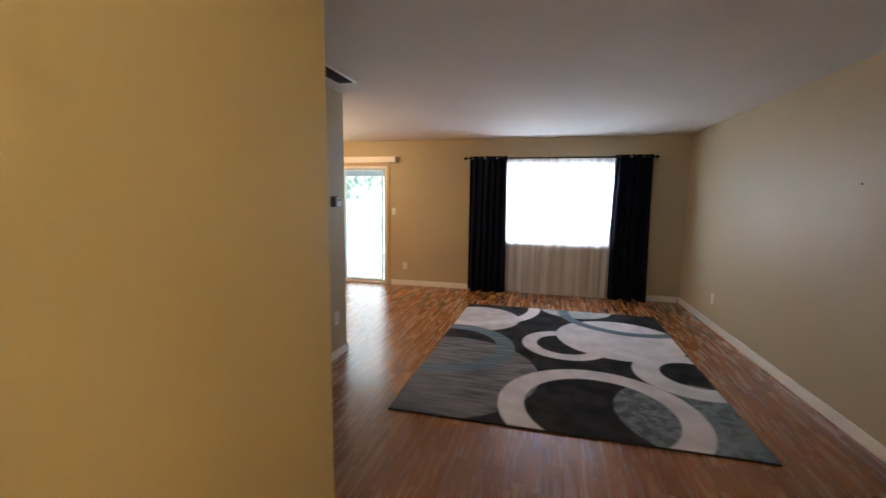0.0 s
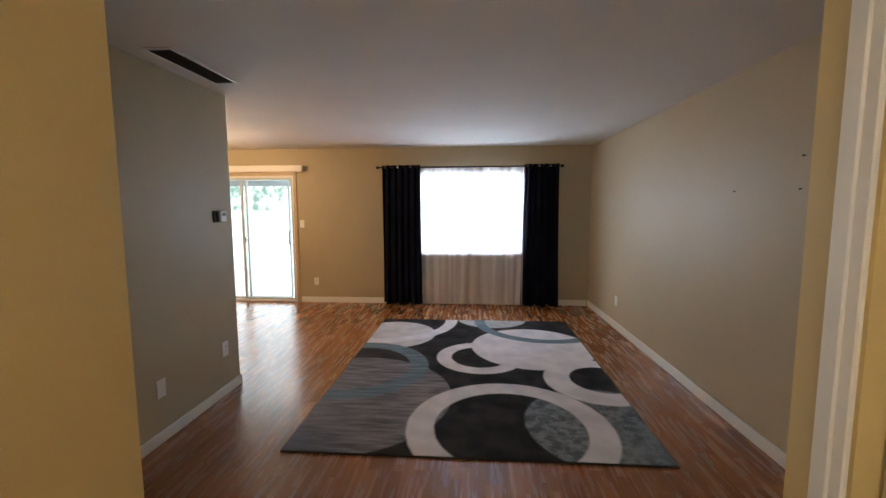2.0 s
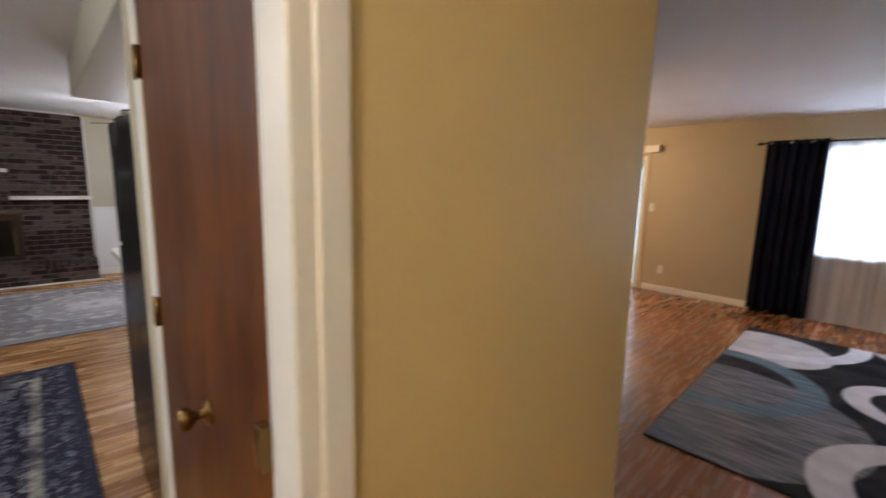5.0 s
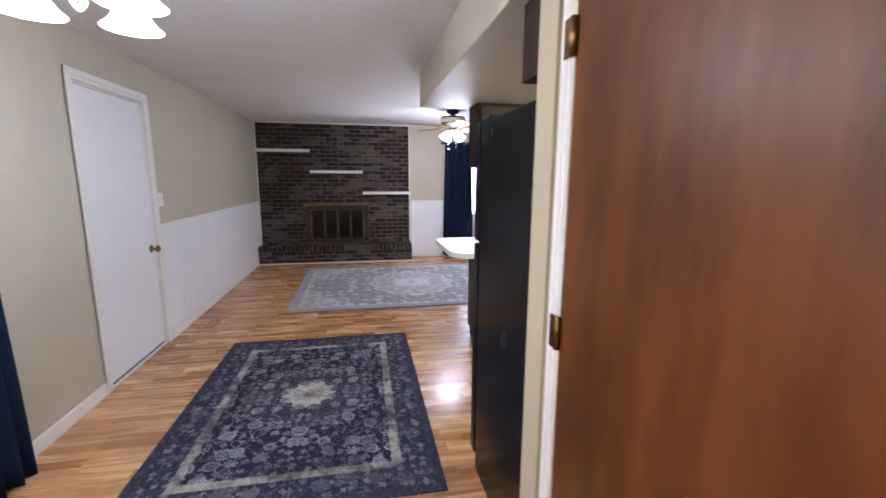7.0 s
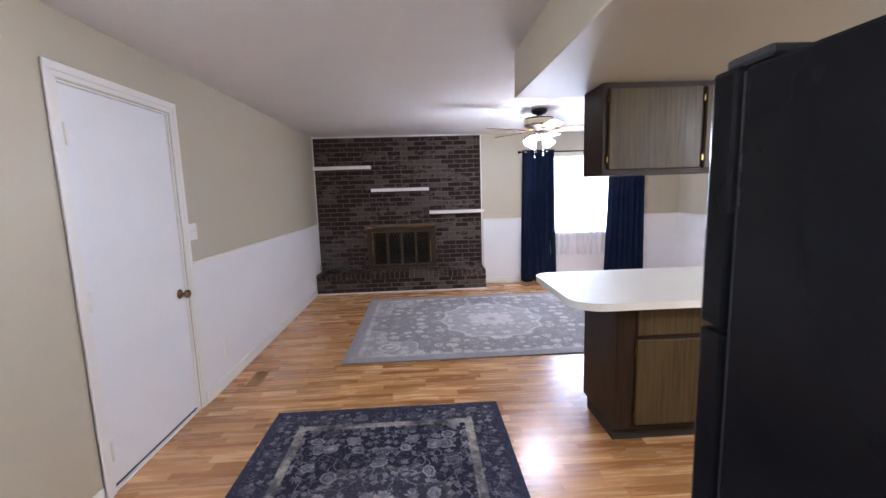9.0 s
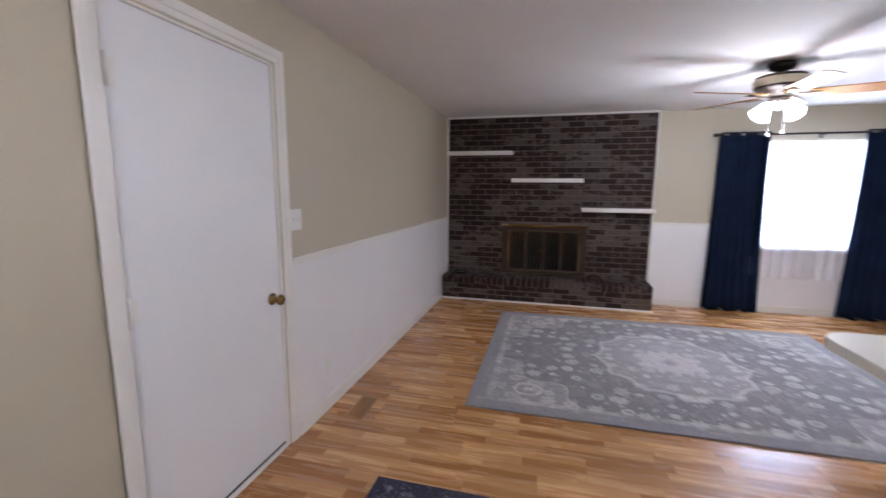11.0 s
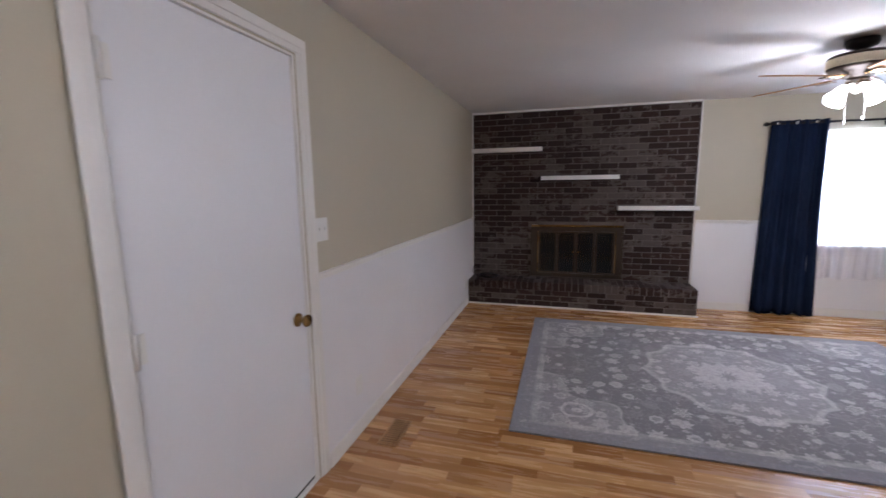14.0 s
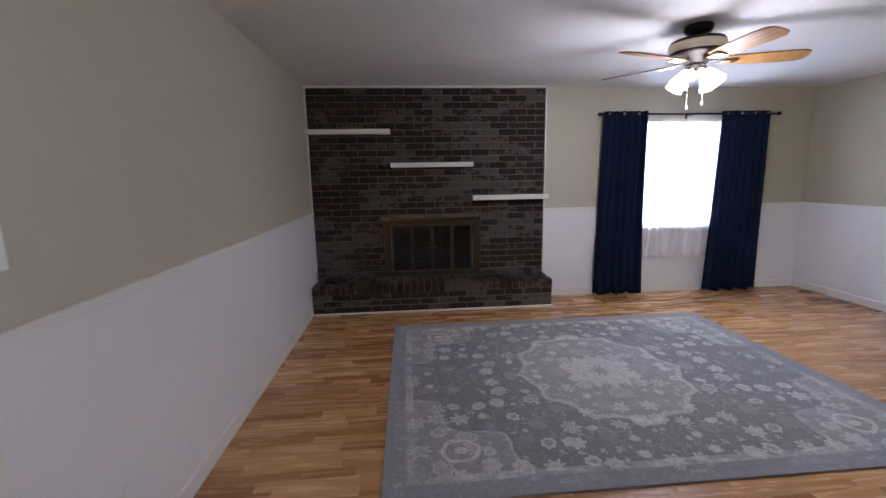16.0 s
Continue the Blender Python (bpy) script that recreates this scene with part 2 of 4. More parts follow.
def circles_rug():
    """Modern pile rug: overlapping discs and rings in charcoal, white, grey and dusty blue (rug's own metres)."""
    n = Nodes("circle_pattern_pile")
    sep = n.node("ShaderNodeSeparateXYZ")
    n.t.links.new(n.where(), sep.inputs[0])
    x, y = sep.outputs[0], sep.outputs[1]
    wob = n.math("MULTIPLY", n.math("SUBTRACT", n.noise(14, 3), 0.5), 0.012)
    x, y = n.math("ADD", x, wob), n.math("ADD", y, wob)
    streak = n.ramp(n.noise(1.0, 4, n.where((3, 20, 1)), 0.6), 0.28, 0.72)
    cloud = n.ramp(n.noise(5, 4), 0.3, 0.7)
    char = n.mix(cloud, (0.020, 0.020, 0.024), (0.042, 0.042, 0.048))
    white = n.mix(cloud, (0.60, 0.58, 0.64), (0.76, 0.735, 0.79))
    grey = n.mix(streak, (0.10, 0.105, 0.13), (0.29, 0.28, 0.32))
    blue = n.mix(streak, (0.10, 0.15, 0.20), (0.20, 0.265, 0.325))
    mottle = n.ramp(n.noise(11, 6, None, 0.72), 0.38, 0.62)
    bluegrey = n.mix(mottle, (0.095, 0.115, 0.14), (0.25, 0.285, 0.325))
    ring = lambda cx, cy, r1, r0, ox=0.0, oy=0.0: n.math("SUBTRACT", soft_disc(n, x, y, cx, cy, r1), soft_disc(n, x, y, cx + ox, cy + oy, r0))
    c = char
    pale = n.mix(cloud, (0.46, 0.45, 0.49), (0.60, 0.58, 0.62))
    ice = n.mix(mottle, (0.34, 0.37, 0.42), (0.50, 0.52, 0.56))
    for mask, col in (
        (soft_disc(n, x, y, 2.08, 0.42, 0.56), bluegrey),
        (soft_disc(n, x, y, 0.18, 0.75, 0.82), grey),
        (soft_disc(n, x, y, 0.23, 2.35, 0.50), pale),
        (ring(0.05, 2.92, 0.91, 0.76), white),
        (ring(0.085, 1.35, 0.67, 0.50), blue),
        (soft_disc(n, x, y, 1.40, 3.10, 0.45), ice),
        (ring(1.23, 1.66, 0.42, 0.275), white),
        (ring(2.23, 1.17, 0.46, 0.27, 0.03, 0.02), white),
        (soft_disc(n, x, y, 1.78, 1.99, 0.63), white),
        (ring(2.0, 2.93, 0.82, 0.69), blue),
        (ring(1.41, 0.36, 0.69, 0.505), white),
    ):
        c = n.mix(mask, c, col)
    pile = n.noise(260, 3)
    n.bump(n.math("ADD", pile, n.math("MULTIPLY", cloud, 0.3)), 0.5, 0.006)
    return n.done(c, 1.0, Specular_IOR_Level=0.05)


def floral_rug(name, size, ground, motif, accent, border, cell, frame_in, medal, seed):
    """Traditional pile rug with scattered florets, a scalloped medallion and a framed border."""
    n = Nodes(name)
    sep = n.node("ShaderNodeSeparateXYZ")
    n.t.links.new(n.where(), sep.inputs[0])
    hand = n.node("ShaderNodeTexNoise")
    hand.inputs["Scale"].default_value, hand.inputs["Detail"].default_value = 7.0, 4.0
    n.t.links.new(n.where(), hand.inputs["Vector"])
    drift = n.node("ShaderNodeSeparateColor")
    n.t.links.new(hand.outputs["Color"], drift.inputs[0])
    x = n.math("MULTIPLY_ADD", n.math("SUBTRACT", drift.outputs[0], 0.5), 0.07, sep.outputs[0])
    y = n.math("MULTIPLY_ADD", n.math("SUBTRACT", drift.outputs[1], 0.5), 0.07, sep.outputs[1])
    ax, ay = n.math("ABSOLUTE", x), n.math("ABSOLUTE", y)
    worn = n.ramp(n.noise(3.2, 5, None, 0.65), 0.32, 0.68)
    fold = n.node("ShaderNodeCombineXYZ")
    for k, v in enumerate((ax, ay, seed)):
        n.put(fold.inputs[k], v)
    fv = fold.outputs[0]

    def florets(scale, lo, hi, petals):
        v = n.node("ShaderNodeTexVoronoi")
        v.inputs["Scale"].default_value, v.inputs["Randomness"].default_value = scale, 0.65
        n.t.links.new(fv, v.inputs["Vector"])
        local = n.node("ShaderNodeVectorMath")
        local.operation = "SUBTRACT"
        n.t.links.new(fv, local.inputs[0])
        n.t.links.new(v.outputs["Position"], local.inputs[1])
        s2 = n.node("ShaderNodeSeparateXYZ")
        n.t.links.new(local.outputs[0], s2.inputs[0])
        ang = n.math("ARCTAN2", s2.outputs[1], s2.outputs[0])
        pick = n.node("ShaderNodeSeparateColor")
        n.t.links.new(v.outputs["Color"], pick.inputs[0])
        turned = n.math("MULTIPLY_ADD", pick.outputs[0], 6.0, n.math("MULTIPLY", ang, float(petals)))
        wave = n.math("MULTIPLY", n.math("SINE", turned), n.ramp(pick.outputs[2], 0.1, 0.9, 0.01, 0.075))
        d = n.math("ADD", v.outputs["Distance"], wave)
        body = n.ramp(d, lo, hi, 1.0, 0.0)
        inner = n.ramp(d, lo * 0.72, lo * 0.84, 1.0, 0.0)
        eye = n.math("SUBTRACT", n.ramp(d, lo * 0.46, lo * 0.56, 1.0, 0.0), n.ramp(d, lo * 0.16, lo * 0.26, 1.0, 0.0))
        kept = n.ramp(pick.outputs[0], 0.16, 0.24, 0.25, 1.0)
        solid = n.ramp(pick.outputs[1], 0.45, 0.55, 0.75, 0.25)
        f = n.math("ADD", n.math("SUBTRACT", body, n.math("MULTIPLY", inner, solid)), n.math("MULTIPLY", eye, 0.45))
        return n.math("MULTIPLY", kept, f)

    big = florets(cell, 0.33, 0.38, 7)
    small = florets(cell * 2.1, 0.27, 0.34, 4)
    vine = n.node("ShaderNodeTexVoronoi")
    vine.feature = "DISTANCE_TO_EDGE"
    vine.inputs["Scale"].default_value = cell * 0.9
    warp = n.node("ShaderNodeVectorMath")
    warp.operation = "ADD"
    wv = n.node("ShaderNodeTexNoise")
    wv.inputs["Scale"].default_value = 9
    n.t.links.new(fv, wv.inputs["Vector"])
    sc = n.node("ShaderNodeVectorMath")
    sc.operation = "SCALE"
    sc.inputs["Scale"].default_value = 0.12
    n.t.links.new(wv.outputs["Color"], sc.inputs[0])
    n.t.links.new(fv, warp.inputs[0])
    n.t.links.new(sc.outputs[0], warp.inputs[1])
    n.t.links.new(warp.outputs[0], vine.inputs["Vector"])
    line = n.ramp(vine.outputs["Distance"], 0.010, 0.024, medal[6], 0.0)
    pattern = n.math("MAXIMUM", n.math("MAXIMUM", big, n.math("MULTIPLY", small, 0.75)), line)
    # medallion
    rr = n.math("SQRT", n.math("ADD", n.math("POWER", n.math("MULTIPLY", x, medal[1]), 2.0), n.math("POWER", y, 2.0)))
    th = n.math("ARCTAN2", y, n.math("MULTIPLY", x, medal[1]))
    rim = n.math("ADD", rr, n.math("MULTIPLY", n.math("ABSOLUTE", n.math("SINE", n.math("MULTIPLY", th, 6.0))), 0.10 * medal[0]))
    field = n.ramp(rim, medal[0] * 1.0, medal[0] * 1.04, 1.0, 0.0)
    outline = n.math("SUBTRACT", n.ramp(rim, medal[0] * 1.07, medal[0] * 1.11, 1.0, 0.0), field)
    core = n.ramp(rim, medal[0] * 0.42, medal[0] * 0.47, 1.0, 0.0)
    heart = n.ramp(rim, medal[0] * 0.13, medal[0] * 0.19, 1.0, 0.0)
    c = n.mix(n.math("MULTIPLY", pattern, n.ramp(worn, 0, 1, medal[5], 1.0)), ground, motif)
    mfield = n.mix(pattern, tuple((a * 1.4 + b) / 2.4 for a, b in zip(ground, motif)), motif)
    c = n.mix(n.math("MULTIPLY", field, medal[2]), c, mfield)
    c = n.mix(n.math("MAXIMUM", n.math("MULTIPLY", outline, medal[7]), n.math("MULTIPLY", core, n.math("SUBTRACT", medal[8], n.math("MULTIPLY", n.math("MAXIMUM", big, small), 0.55)))), c, accent)
    c = n.mix(n.math("MULTIPLY", heart, 0.7), c, ground)
    # scalloped corners
    cx = n.math("SUBTRACT", size[0] / 2, ax)
    cy = n.math("SUBTRACT", size[1] / 2, ay)
    hx = n.math("SUBTRACT", size[0] / 2, n.math("ABSOLUTE", sep.outputs[0]))
    hy = n.math("SUBTRACT", size[1] / 2, n.math("ABSOLUTE", sep.outputs[1]))
    corner = n.math("ADD", n.math("ADD", cx, cy), n.math("MULTIPLY", n.math("SINE", n.math("MULTIPLY", n.math("SUBTRACT", cx, cy), 9.0)), 0.10))
    cm = n.ramp(corner, medal[3], medal[3] + 0.015, 1.0, 0.0)
    cl = n.math("SUBTRACT", n.ramp(corner, medal[3] + 0.03, medal[3] + 0.04, 1.0, 0.0), cm)
    c = n.mix(n.math("MULTIPLY", cm, medal[2]), c, mfield)
    rose = n.math("SQRT", n.math("ADD", n.math("POWER", n.math("SUBTRACT", cx, 0.34), 2.0), n.math("POWER", n.math("SUBTRACT", cy, 0.40), 2.0)))
    rings = n.math("MULTIPLY", n.ramp(n.math("SINE", n.math("MULTIPLY", rose, 95.0)), 0.2, 0.7), n.ramp(rose, 0.12, 0.14, 0.75, 0.0))
    if medal[0] > 0.4:
        c = n.mix(rings, c, accent)
    c = n.mix(n.math("MULTIPLY", cl, n.ramp(worn, 0, 1, 0.4 * medal[7], medal[7])), c, accent)
    # border
    edge = n.math("MINIMUM", hx, hy)
    inner = n.ramp(edge, frame_in - 0.006, frame_in + 0.006, 1.0, 0.0)
    band = n.mix(n.math("MULTIPLY", small, 0.6), border, motif)
    c = n.mix(n.math("MULTIPLY", inner, 0.62), c, band)
    rule = n.math("SUBTRACT", n.ramp(edge, frame_in + 0.03, frame_in + 0.04, 1.0, 0.0), n.ramp(edge, frame_in - 0.02, frame_in - 0.01, 1.0, 0.0))
    c = n.mix(n.math("MULTIPLY", rule, n.ramp(worn, 0, 1, 0.1, medal[4])), c, accent)
    hem = n.ramp(edge, 0.05, 0.06, 1.0, 0.0)
    c = n.mix(n.math("MULTIPLY", hem, 0.9), c, border)
    c = n.mix(n.ramp(n.noise(1.0, 3, n.where((6, 60, 1))), 0.4, 0.8, 0.0, 0.25), c, ground)
    speck = n.ramp(n.noise(42, 4, None, 0.7), 0.45, 0.62)
    c = n.mix(n.math("MULTIPLY", speck, 0.40), c, ground)
    flick = n.ramp(n.noise(55, 3, n.where((1, 1, 4)), 0.6), 0.55, 0.7)
    c = n.mix(n.math("MULTIPLY", flick, 0.28), c, motif)
    n.bump(n.noise(300, 3), 0.5, 0.005)
    return n.done(c, 1.0, Specular_IOR_Level=0.05, Sheen_Weight=medal[9], Sheen_Roughness=0.6)


# ---- building helpers ----
def box(bm, x0, x1, y0, y1, z0, z1, bevel=0.0, seg=1):
    m = Matrix.Translation(((x0 + x1) / 2, (y0 + y1) / 2, (z0 + z1) / 2)) @ Matrix.Diagonal((abs(x1 - x0), abs(y1 - y0), abs(z1 - z0), 1))
    made = bmesh.ops.create_cube(bm, size=1, matrix=m)
    if bevel:
        edges = {e for v in made["verts"] for e in v.link_edges}
        bmesh.ops.bevel(bm, geom=list(edges), offset=bevel, segments=seg, affect="EDGES", profile=0.5)
    return bm


def boxes(*dims, bevel=0.0, seg=1):
    bm = bmesh.new()
    for d in dims:
        box(bm, *d, bevel=bevel, seg=seg)
    return bm


def lathe(profile, steps=24, m=None):
    """A turned shape from (radius, height) pairs."""
    bm = bmesh.new()
    rings = []
    for r, z in profile:
        rings.append([bm.verts.new((r * math.cos(2 * math.pi * k / steps), r * math.sin(2 * math.pi * k / steps), z)) for k in range(steps)])
    for a, b in zip(rings, rings[1:]):
        for k in range(steps):
            bm.faces.new((a[k], a[(k + 1) % steps], b[(k + 1) % steps], b[k]))
    for f, flip in ((rings[0], True), (rings[-1], False)):
        if profile[0 if flip else -1][0] > 1e-4:
            bm.faces.new(f[::-1] if flip else f)
    bmesh.ops.remove_doubles(bm, verts=bm.verts, dist=1e-5)
    bmesh.ops.recalc_face_normals(bm, faces=bm.faces)
    for f in bm.faces:
        f.smooth = True
    if m is not None:
        bm.transform(m)
    return bm


def tube(points, r, steps=8):
    """A bent rod along points."""
    bm = bmesh.new()
    rings = []
    pts = [Vector(p) for p in points]
    for i, p in enumerate(pts):
        d = (pts[min(i + 1, len(pts) - 1)] - pts[max(i - 1, 0)]).normalized()
        q = d.to_track_quat("Z", "Y").to_matrix()
        rings.append([bm.verts.new(p + q @ Vector((r * math.cos(2 * math.pi * k / steps), r * math.sin(2 * math.pi * k / steps), 0))) for k in range(steps)])
    for a, b in zip(rings, rings[1:]):
        for k in range(steps):
            bm.faces.new((a[k], a[(k + 1) % steps], b[(k + 1) % steps], b[k]))
    bm.faces.new(rings[0][::-1])
    bm.faces.new(rings[-1])
    bmesh.ops.recalc_face_normals(bm, faces=bm.faces)
    for f in bm.faces:
        f.smooth = True
    return bm


def mesh_of(name, bm, material):
    me = bpy.data.meshes.new(name)
    bm.to_mesh(me)
    bm.free()
    me.materials.append(material)
    return me


def thing(name, where, label, category, group="", kind=""):
    e = new(name)
    e.location = where
    return tagged(e, label, category, group, kind)


def part(name, bm, material, parent, label=""):
    """One mesh under a thing; its shape is given in the parent's own metres."""
    ob = new(name, mesh_of(name, bm, material))
    ob.parent = parent
    if label:
        tagged(ob, label)
    return ob


def setting(name, bm, material, label, category):
    return tagged(new(name, mesh_of(name, bm, material)), label, category, "", "structure")


H = 2.355

# ---- large structure ----
setting("ground", boxes((-60, 60, -60, 60, -0.35, -0.16)), GRASS, "green lawn around the house", "ground")
setting("patio", boxes((-7.5, 1.5, 5.52, 11.0, -0.16, -0.06), bevel=0.01), CONCRETE, "pale concrete patio slab outside the sliding door", "patio")
setting("floor", boxes((-9.75, 0.84, -3.21, 5.49, -0.16, -0.011)), DARK, "subfloor under the oak strip laminate", "floor")
setting("ceiling", boxes((-9.75, 0.84, -3.21, 5.49, H, H + 0.14)), CEILING, "off-white lightly textured ceiling", "ceiling")
setting("soffit", boxes((-5.80, -3.19, -0.84, 2.255, 2.07, H), bevel=0.004), BEIGE, "beige dropped soffit over the kitchen", "soffit")

setting("wall_living_north", boxes((-6.20, -5.50, 5.37, 5.49, 0, H), (-5.50, -3.86, 5.37, 5.49, 1.96, H), (-3.86, -1.95, 5.37, 5.49, 0, H),
        (-1.95, -0.33, 5.37, 5.49, 0, 0.78), (-1.95, -0.33, 5.37, 5.49, 1.98, H), (-0.33, 0.70, 5.37, 5.49, 0, H)), KHAKI, "khaki painted living room wall with window and sliding door", "wall")
setting("wall_living_east", boxes((0.588, 0.70, 0.0, 5.37, 0, H)), KHAKI, "khaki painted living room side wall with nail holes", "wall")
setting("wall_living_south", boxes((-0.325, 0.82, -0.12, 0.0, 0, H)), KHAKI, "khaki painted wall beside the living room opening", "wall")
setting("wall_foyer_east", boxes((-0.445, -0.325, -0.15, 0.0, 0, H), (-0.445, -0.325, -1.00, -0.15, 2.05, H), (-0.445, -0.325, -2.60, -1.00, 0, H)), GOLD, "gold painted foyer wall", "wall")
setting("wall_foyer_south", boxes((-1.856, -0.325, -2.72, -2.60, 0, H)), GOLD, "gold painted foyer end wall", "wall")
setting("wall_foyer_west", boxes((-1.97, -1.856, -0.875, -0.046, 0, H), (-1.97, -1.856, -1.76, -0.875, 2.06, H), (-1.97, -1.856, -3.21, -1.76, 0, H)), GOLD, "gold painted foyer wall with cased opening", "wall")
setting("wall_closet_north", boxes((-3.07, -1.97, -0.166, -0.046, 0, H)), KHAKI, "khaki closet wall facing the living room", "wall")
setting("wall_closet_south", boxes((-2.095, -1.97, -0.84, -0.72, 0, H), (-2.985, -2.095, -0.84, -0.72, 2.04, H), (-3.07, -2.985, -0.84, -0.72, 0, H)), BEIGE, "beige closet wall with brown door", "wall")
setting("wall_stub", boxes((-3.19, -3.07, -0.85, 2.375, 0, H)), KHAKI, "khaki stub wall between living room and kitchen", "wall")
setting("wall_kitchen_north", boxes((-5.90, -3.19, 2.255, 2.375, 0, H)), BEIGE, "beige kitchen back wall", "wall")
setting("wall_jog", boxes((-6.02, -5.90, 2.255, 2.81, 0, H)), BEIGE, "short beige return wall", "wall")
setting("wall_family_north", boxes((-9.75, -7.89, 2.69, 2.81, 0, H), (-7.89, -7.21, 2.69, 2.81, 2.04, H), (-7.21, -6.02, 2.69, 2.81, 0, H)), BEIGE, "beige family room wall above white wainscot", "wall")
setting("wall_family_west", boxes((-9.75, -9.63, -3.21, 0.56, 0, H), (-9.75, -9.63, 0.56, 1.56, 0, 0.79), (-9.75, -9.63, 0.56, 1.56, 1.98, H), (-9.75, -9.63, 1.56, 2.69, 0, H)), BEIGE, "beige family room end wall with window", "wall")
setting("wall_south", boxes((-9.63, -5.905, -3.21, -3.09, 0, H), (-5.905, -5.060, -3.21, -3.09, 2.04, H), (-5.060, -3.95, -3.21, -3.09, 0, H),
        (-3.95, -2.45, -3.21, -3.09, 0, 0.80), (-3.95, -2.45, -3.21, -3.09, 1.98, H), (-2.45, -1.97, -3.21, -3.09, 0, H)), BEIGE, "long beige wall with white door and wainscot", "wall")
setting("wall_nook_west", boxes((-6.32, -6.20, 2.81, 5.49, 0, H)), KHAKI, "khaki dining nook wall", "wall")



def out_of_square(ob):
    """The living room's side wall runs about a degree out of square."""
    ob.matrix_world = Matrix.Translation((0.588, 5.37, 0)) @ Matrix.Rotation(0.017, 4, "Z") @ Matrix.Translation((-0.588, -5.37, 0)) @ ob.matrix_basis
    return ob


# glowing backdrop beyond the patio door: overexposed garden brightness put in as emission
n = Nodes("garden_glow")
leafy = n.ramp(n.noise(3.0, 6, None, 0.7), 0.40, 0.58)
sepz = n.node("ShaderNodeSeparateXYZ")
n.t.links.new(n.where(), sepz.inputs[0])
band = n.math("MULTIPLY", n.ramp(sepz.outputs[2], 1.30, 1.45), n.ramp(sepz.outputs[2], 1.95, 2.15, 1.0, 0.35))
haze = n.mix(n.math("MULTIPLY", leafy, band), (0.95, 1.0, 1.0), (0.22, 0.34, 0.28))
GLOW_CARD = n.done((0, 0, 0), 1.0, Emission_Color=haze, Emission_Strength=1.9, Specular_IOR_Level=0.0)
setting("backdrop", boxes((-13, -2.6, 9.2, 9.3, -0.055, 4.0)), GLOW_CARD, "glowing backdrop of pale overexposed garden with foliage", "backdrop")

cover = thing("patio_cover", (-6.2, 8.5, -0.06), "pale painted open-rafter patio cover on two posts", "patio cover")
part("beam", boxes((-2.6, 3.2, -0.05, 0.05, 2.02, 2.20), bevel=0.006), ALUMINIUM, cover)
for px in (-2.4, 3.0):
    part("post", boxes((px - 0.05, px + 0.05, -0.05, 0.05, 0.0, 2.02), bevel=0.006), ALUMINIUM, cover)
for k in range(15):
    px = -2.5 + 0.4 * k
    part("rafter", boxes((px - 0.02, px + 0.02, -0.5, 0.35, 2.201, 2.29), bevel=0.004), ALUMINIUM, cover)

# wainscot, rails and skirting
WAINS = plain("white_beadboard_paint", (0.80, 0.79, 0.80), 0.45, fine=150, vary=0.02, relief=0.06)


def panel_run(name, label, *dims):
    return setting(name, boxes(*dims), WAINS, label, "wainscot")


panel_run("wainscot_south", "smooth white painted wainscot panel", (-9.622, -5.975, -3.09, -3.081, 0.0, 1.03))
panel_run("wainscot_west", "smooth white painted wainscot under the window", (-9.63, -9.621, -0.50, 0.53, 0.0, 1.02), (-9.63, -9.621, 0.53, 1.59, 0.0, 0.768), (-9.63, -9.621, 1.59, 2.682, 0.0, 1.02))
panel_run("wainscot_north", "smooth white painted wainscot panel", (-9.62, -8.03, 2.681, 2.69, 0.0, 1.02))


def rail(name, axis, a, b, at, out, z):
    bm = bmesh.new()
    for depth, z0, z1 in ((0.016, z - 0.022, z), (0.024, z, z + 0.014)):
        lo, hi = sorted((at, at + out * depth))
        d = (a, b, lo, hi, z0, z1) if axis == "x" else (lo, hi, a, b, z0, z1)
        box(bm, *d, bevel=0.003)
    return setting(name, bm, WHITE, "white painted chair rail", "trim")


rail("trim_rail_south", "x", -9.62, -5.975, -3.09, 1, 1.035)
rail("trim_rail_west_a", "y", -0.50, 0.53, -9.63, 1, 1.025)
rail("trim_rail_west_b", "y", 1.59, 2.68, -9.63, 1, 1.025)
rail("trim_rail_north", "x", -9.62, -8.03, 2.69, -1, 1.025)


def skirting(name, axis, a, b, at, out, h=0.088, t=0.013):
    lo, hi = sorted((at, at + out * t))
    bm = bmesh.new()
    d = (a, b, lo, hi, 0.0, h) if axis == "x" else (lo, hi, a, b, 0.0, h)
    box(bm, *d, bevel=0.005, seg=2)
    return setting(name, bm, WHITE, "white painted baseboard", "baseboard")


skirting("baseboard_south_a", "x", -9.22, -5.985, -3.081, 1)
skirting("baseboard_south_b", "x", -4.98, -1.97, -3.09, 1)
skirting("baseboard_west", "y", -0.50, 2.675, -9.621, 1)
skirting("baseboard_north", "x", -9.61, -8.03, 2.681, -1)
skirting("baseboard_living_north_a", "x", -3.79, 0.56, 5.37, -1)
for wall in (bpy.data.objects["wall_living_east"], skirting("baseboard_living_east", "y", 0.0, 5.37, 0.588, -1)):
    out_of_square(wall)
skirting("baseboard_stub", "y", 0.0, 2.388, -3.07, 1, 0.075)
skirting("baseboard_stub_end", "x", -3.20, -3.07, 2.375, 1)
skirting("baseboard_foyer_west", "y", -0.85, -0.046, -1.856, 1)
skirting("baseboard_foyer_east", "y", -0.075, 0.0, -0.445, -1)


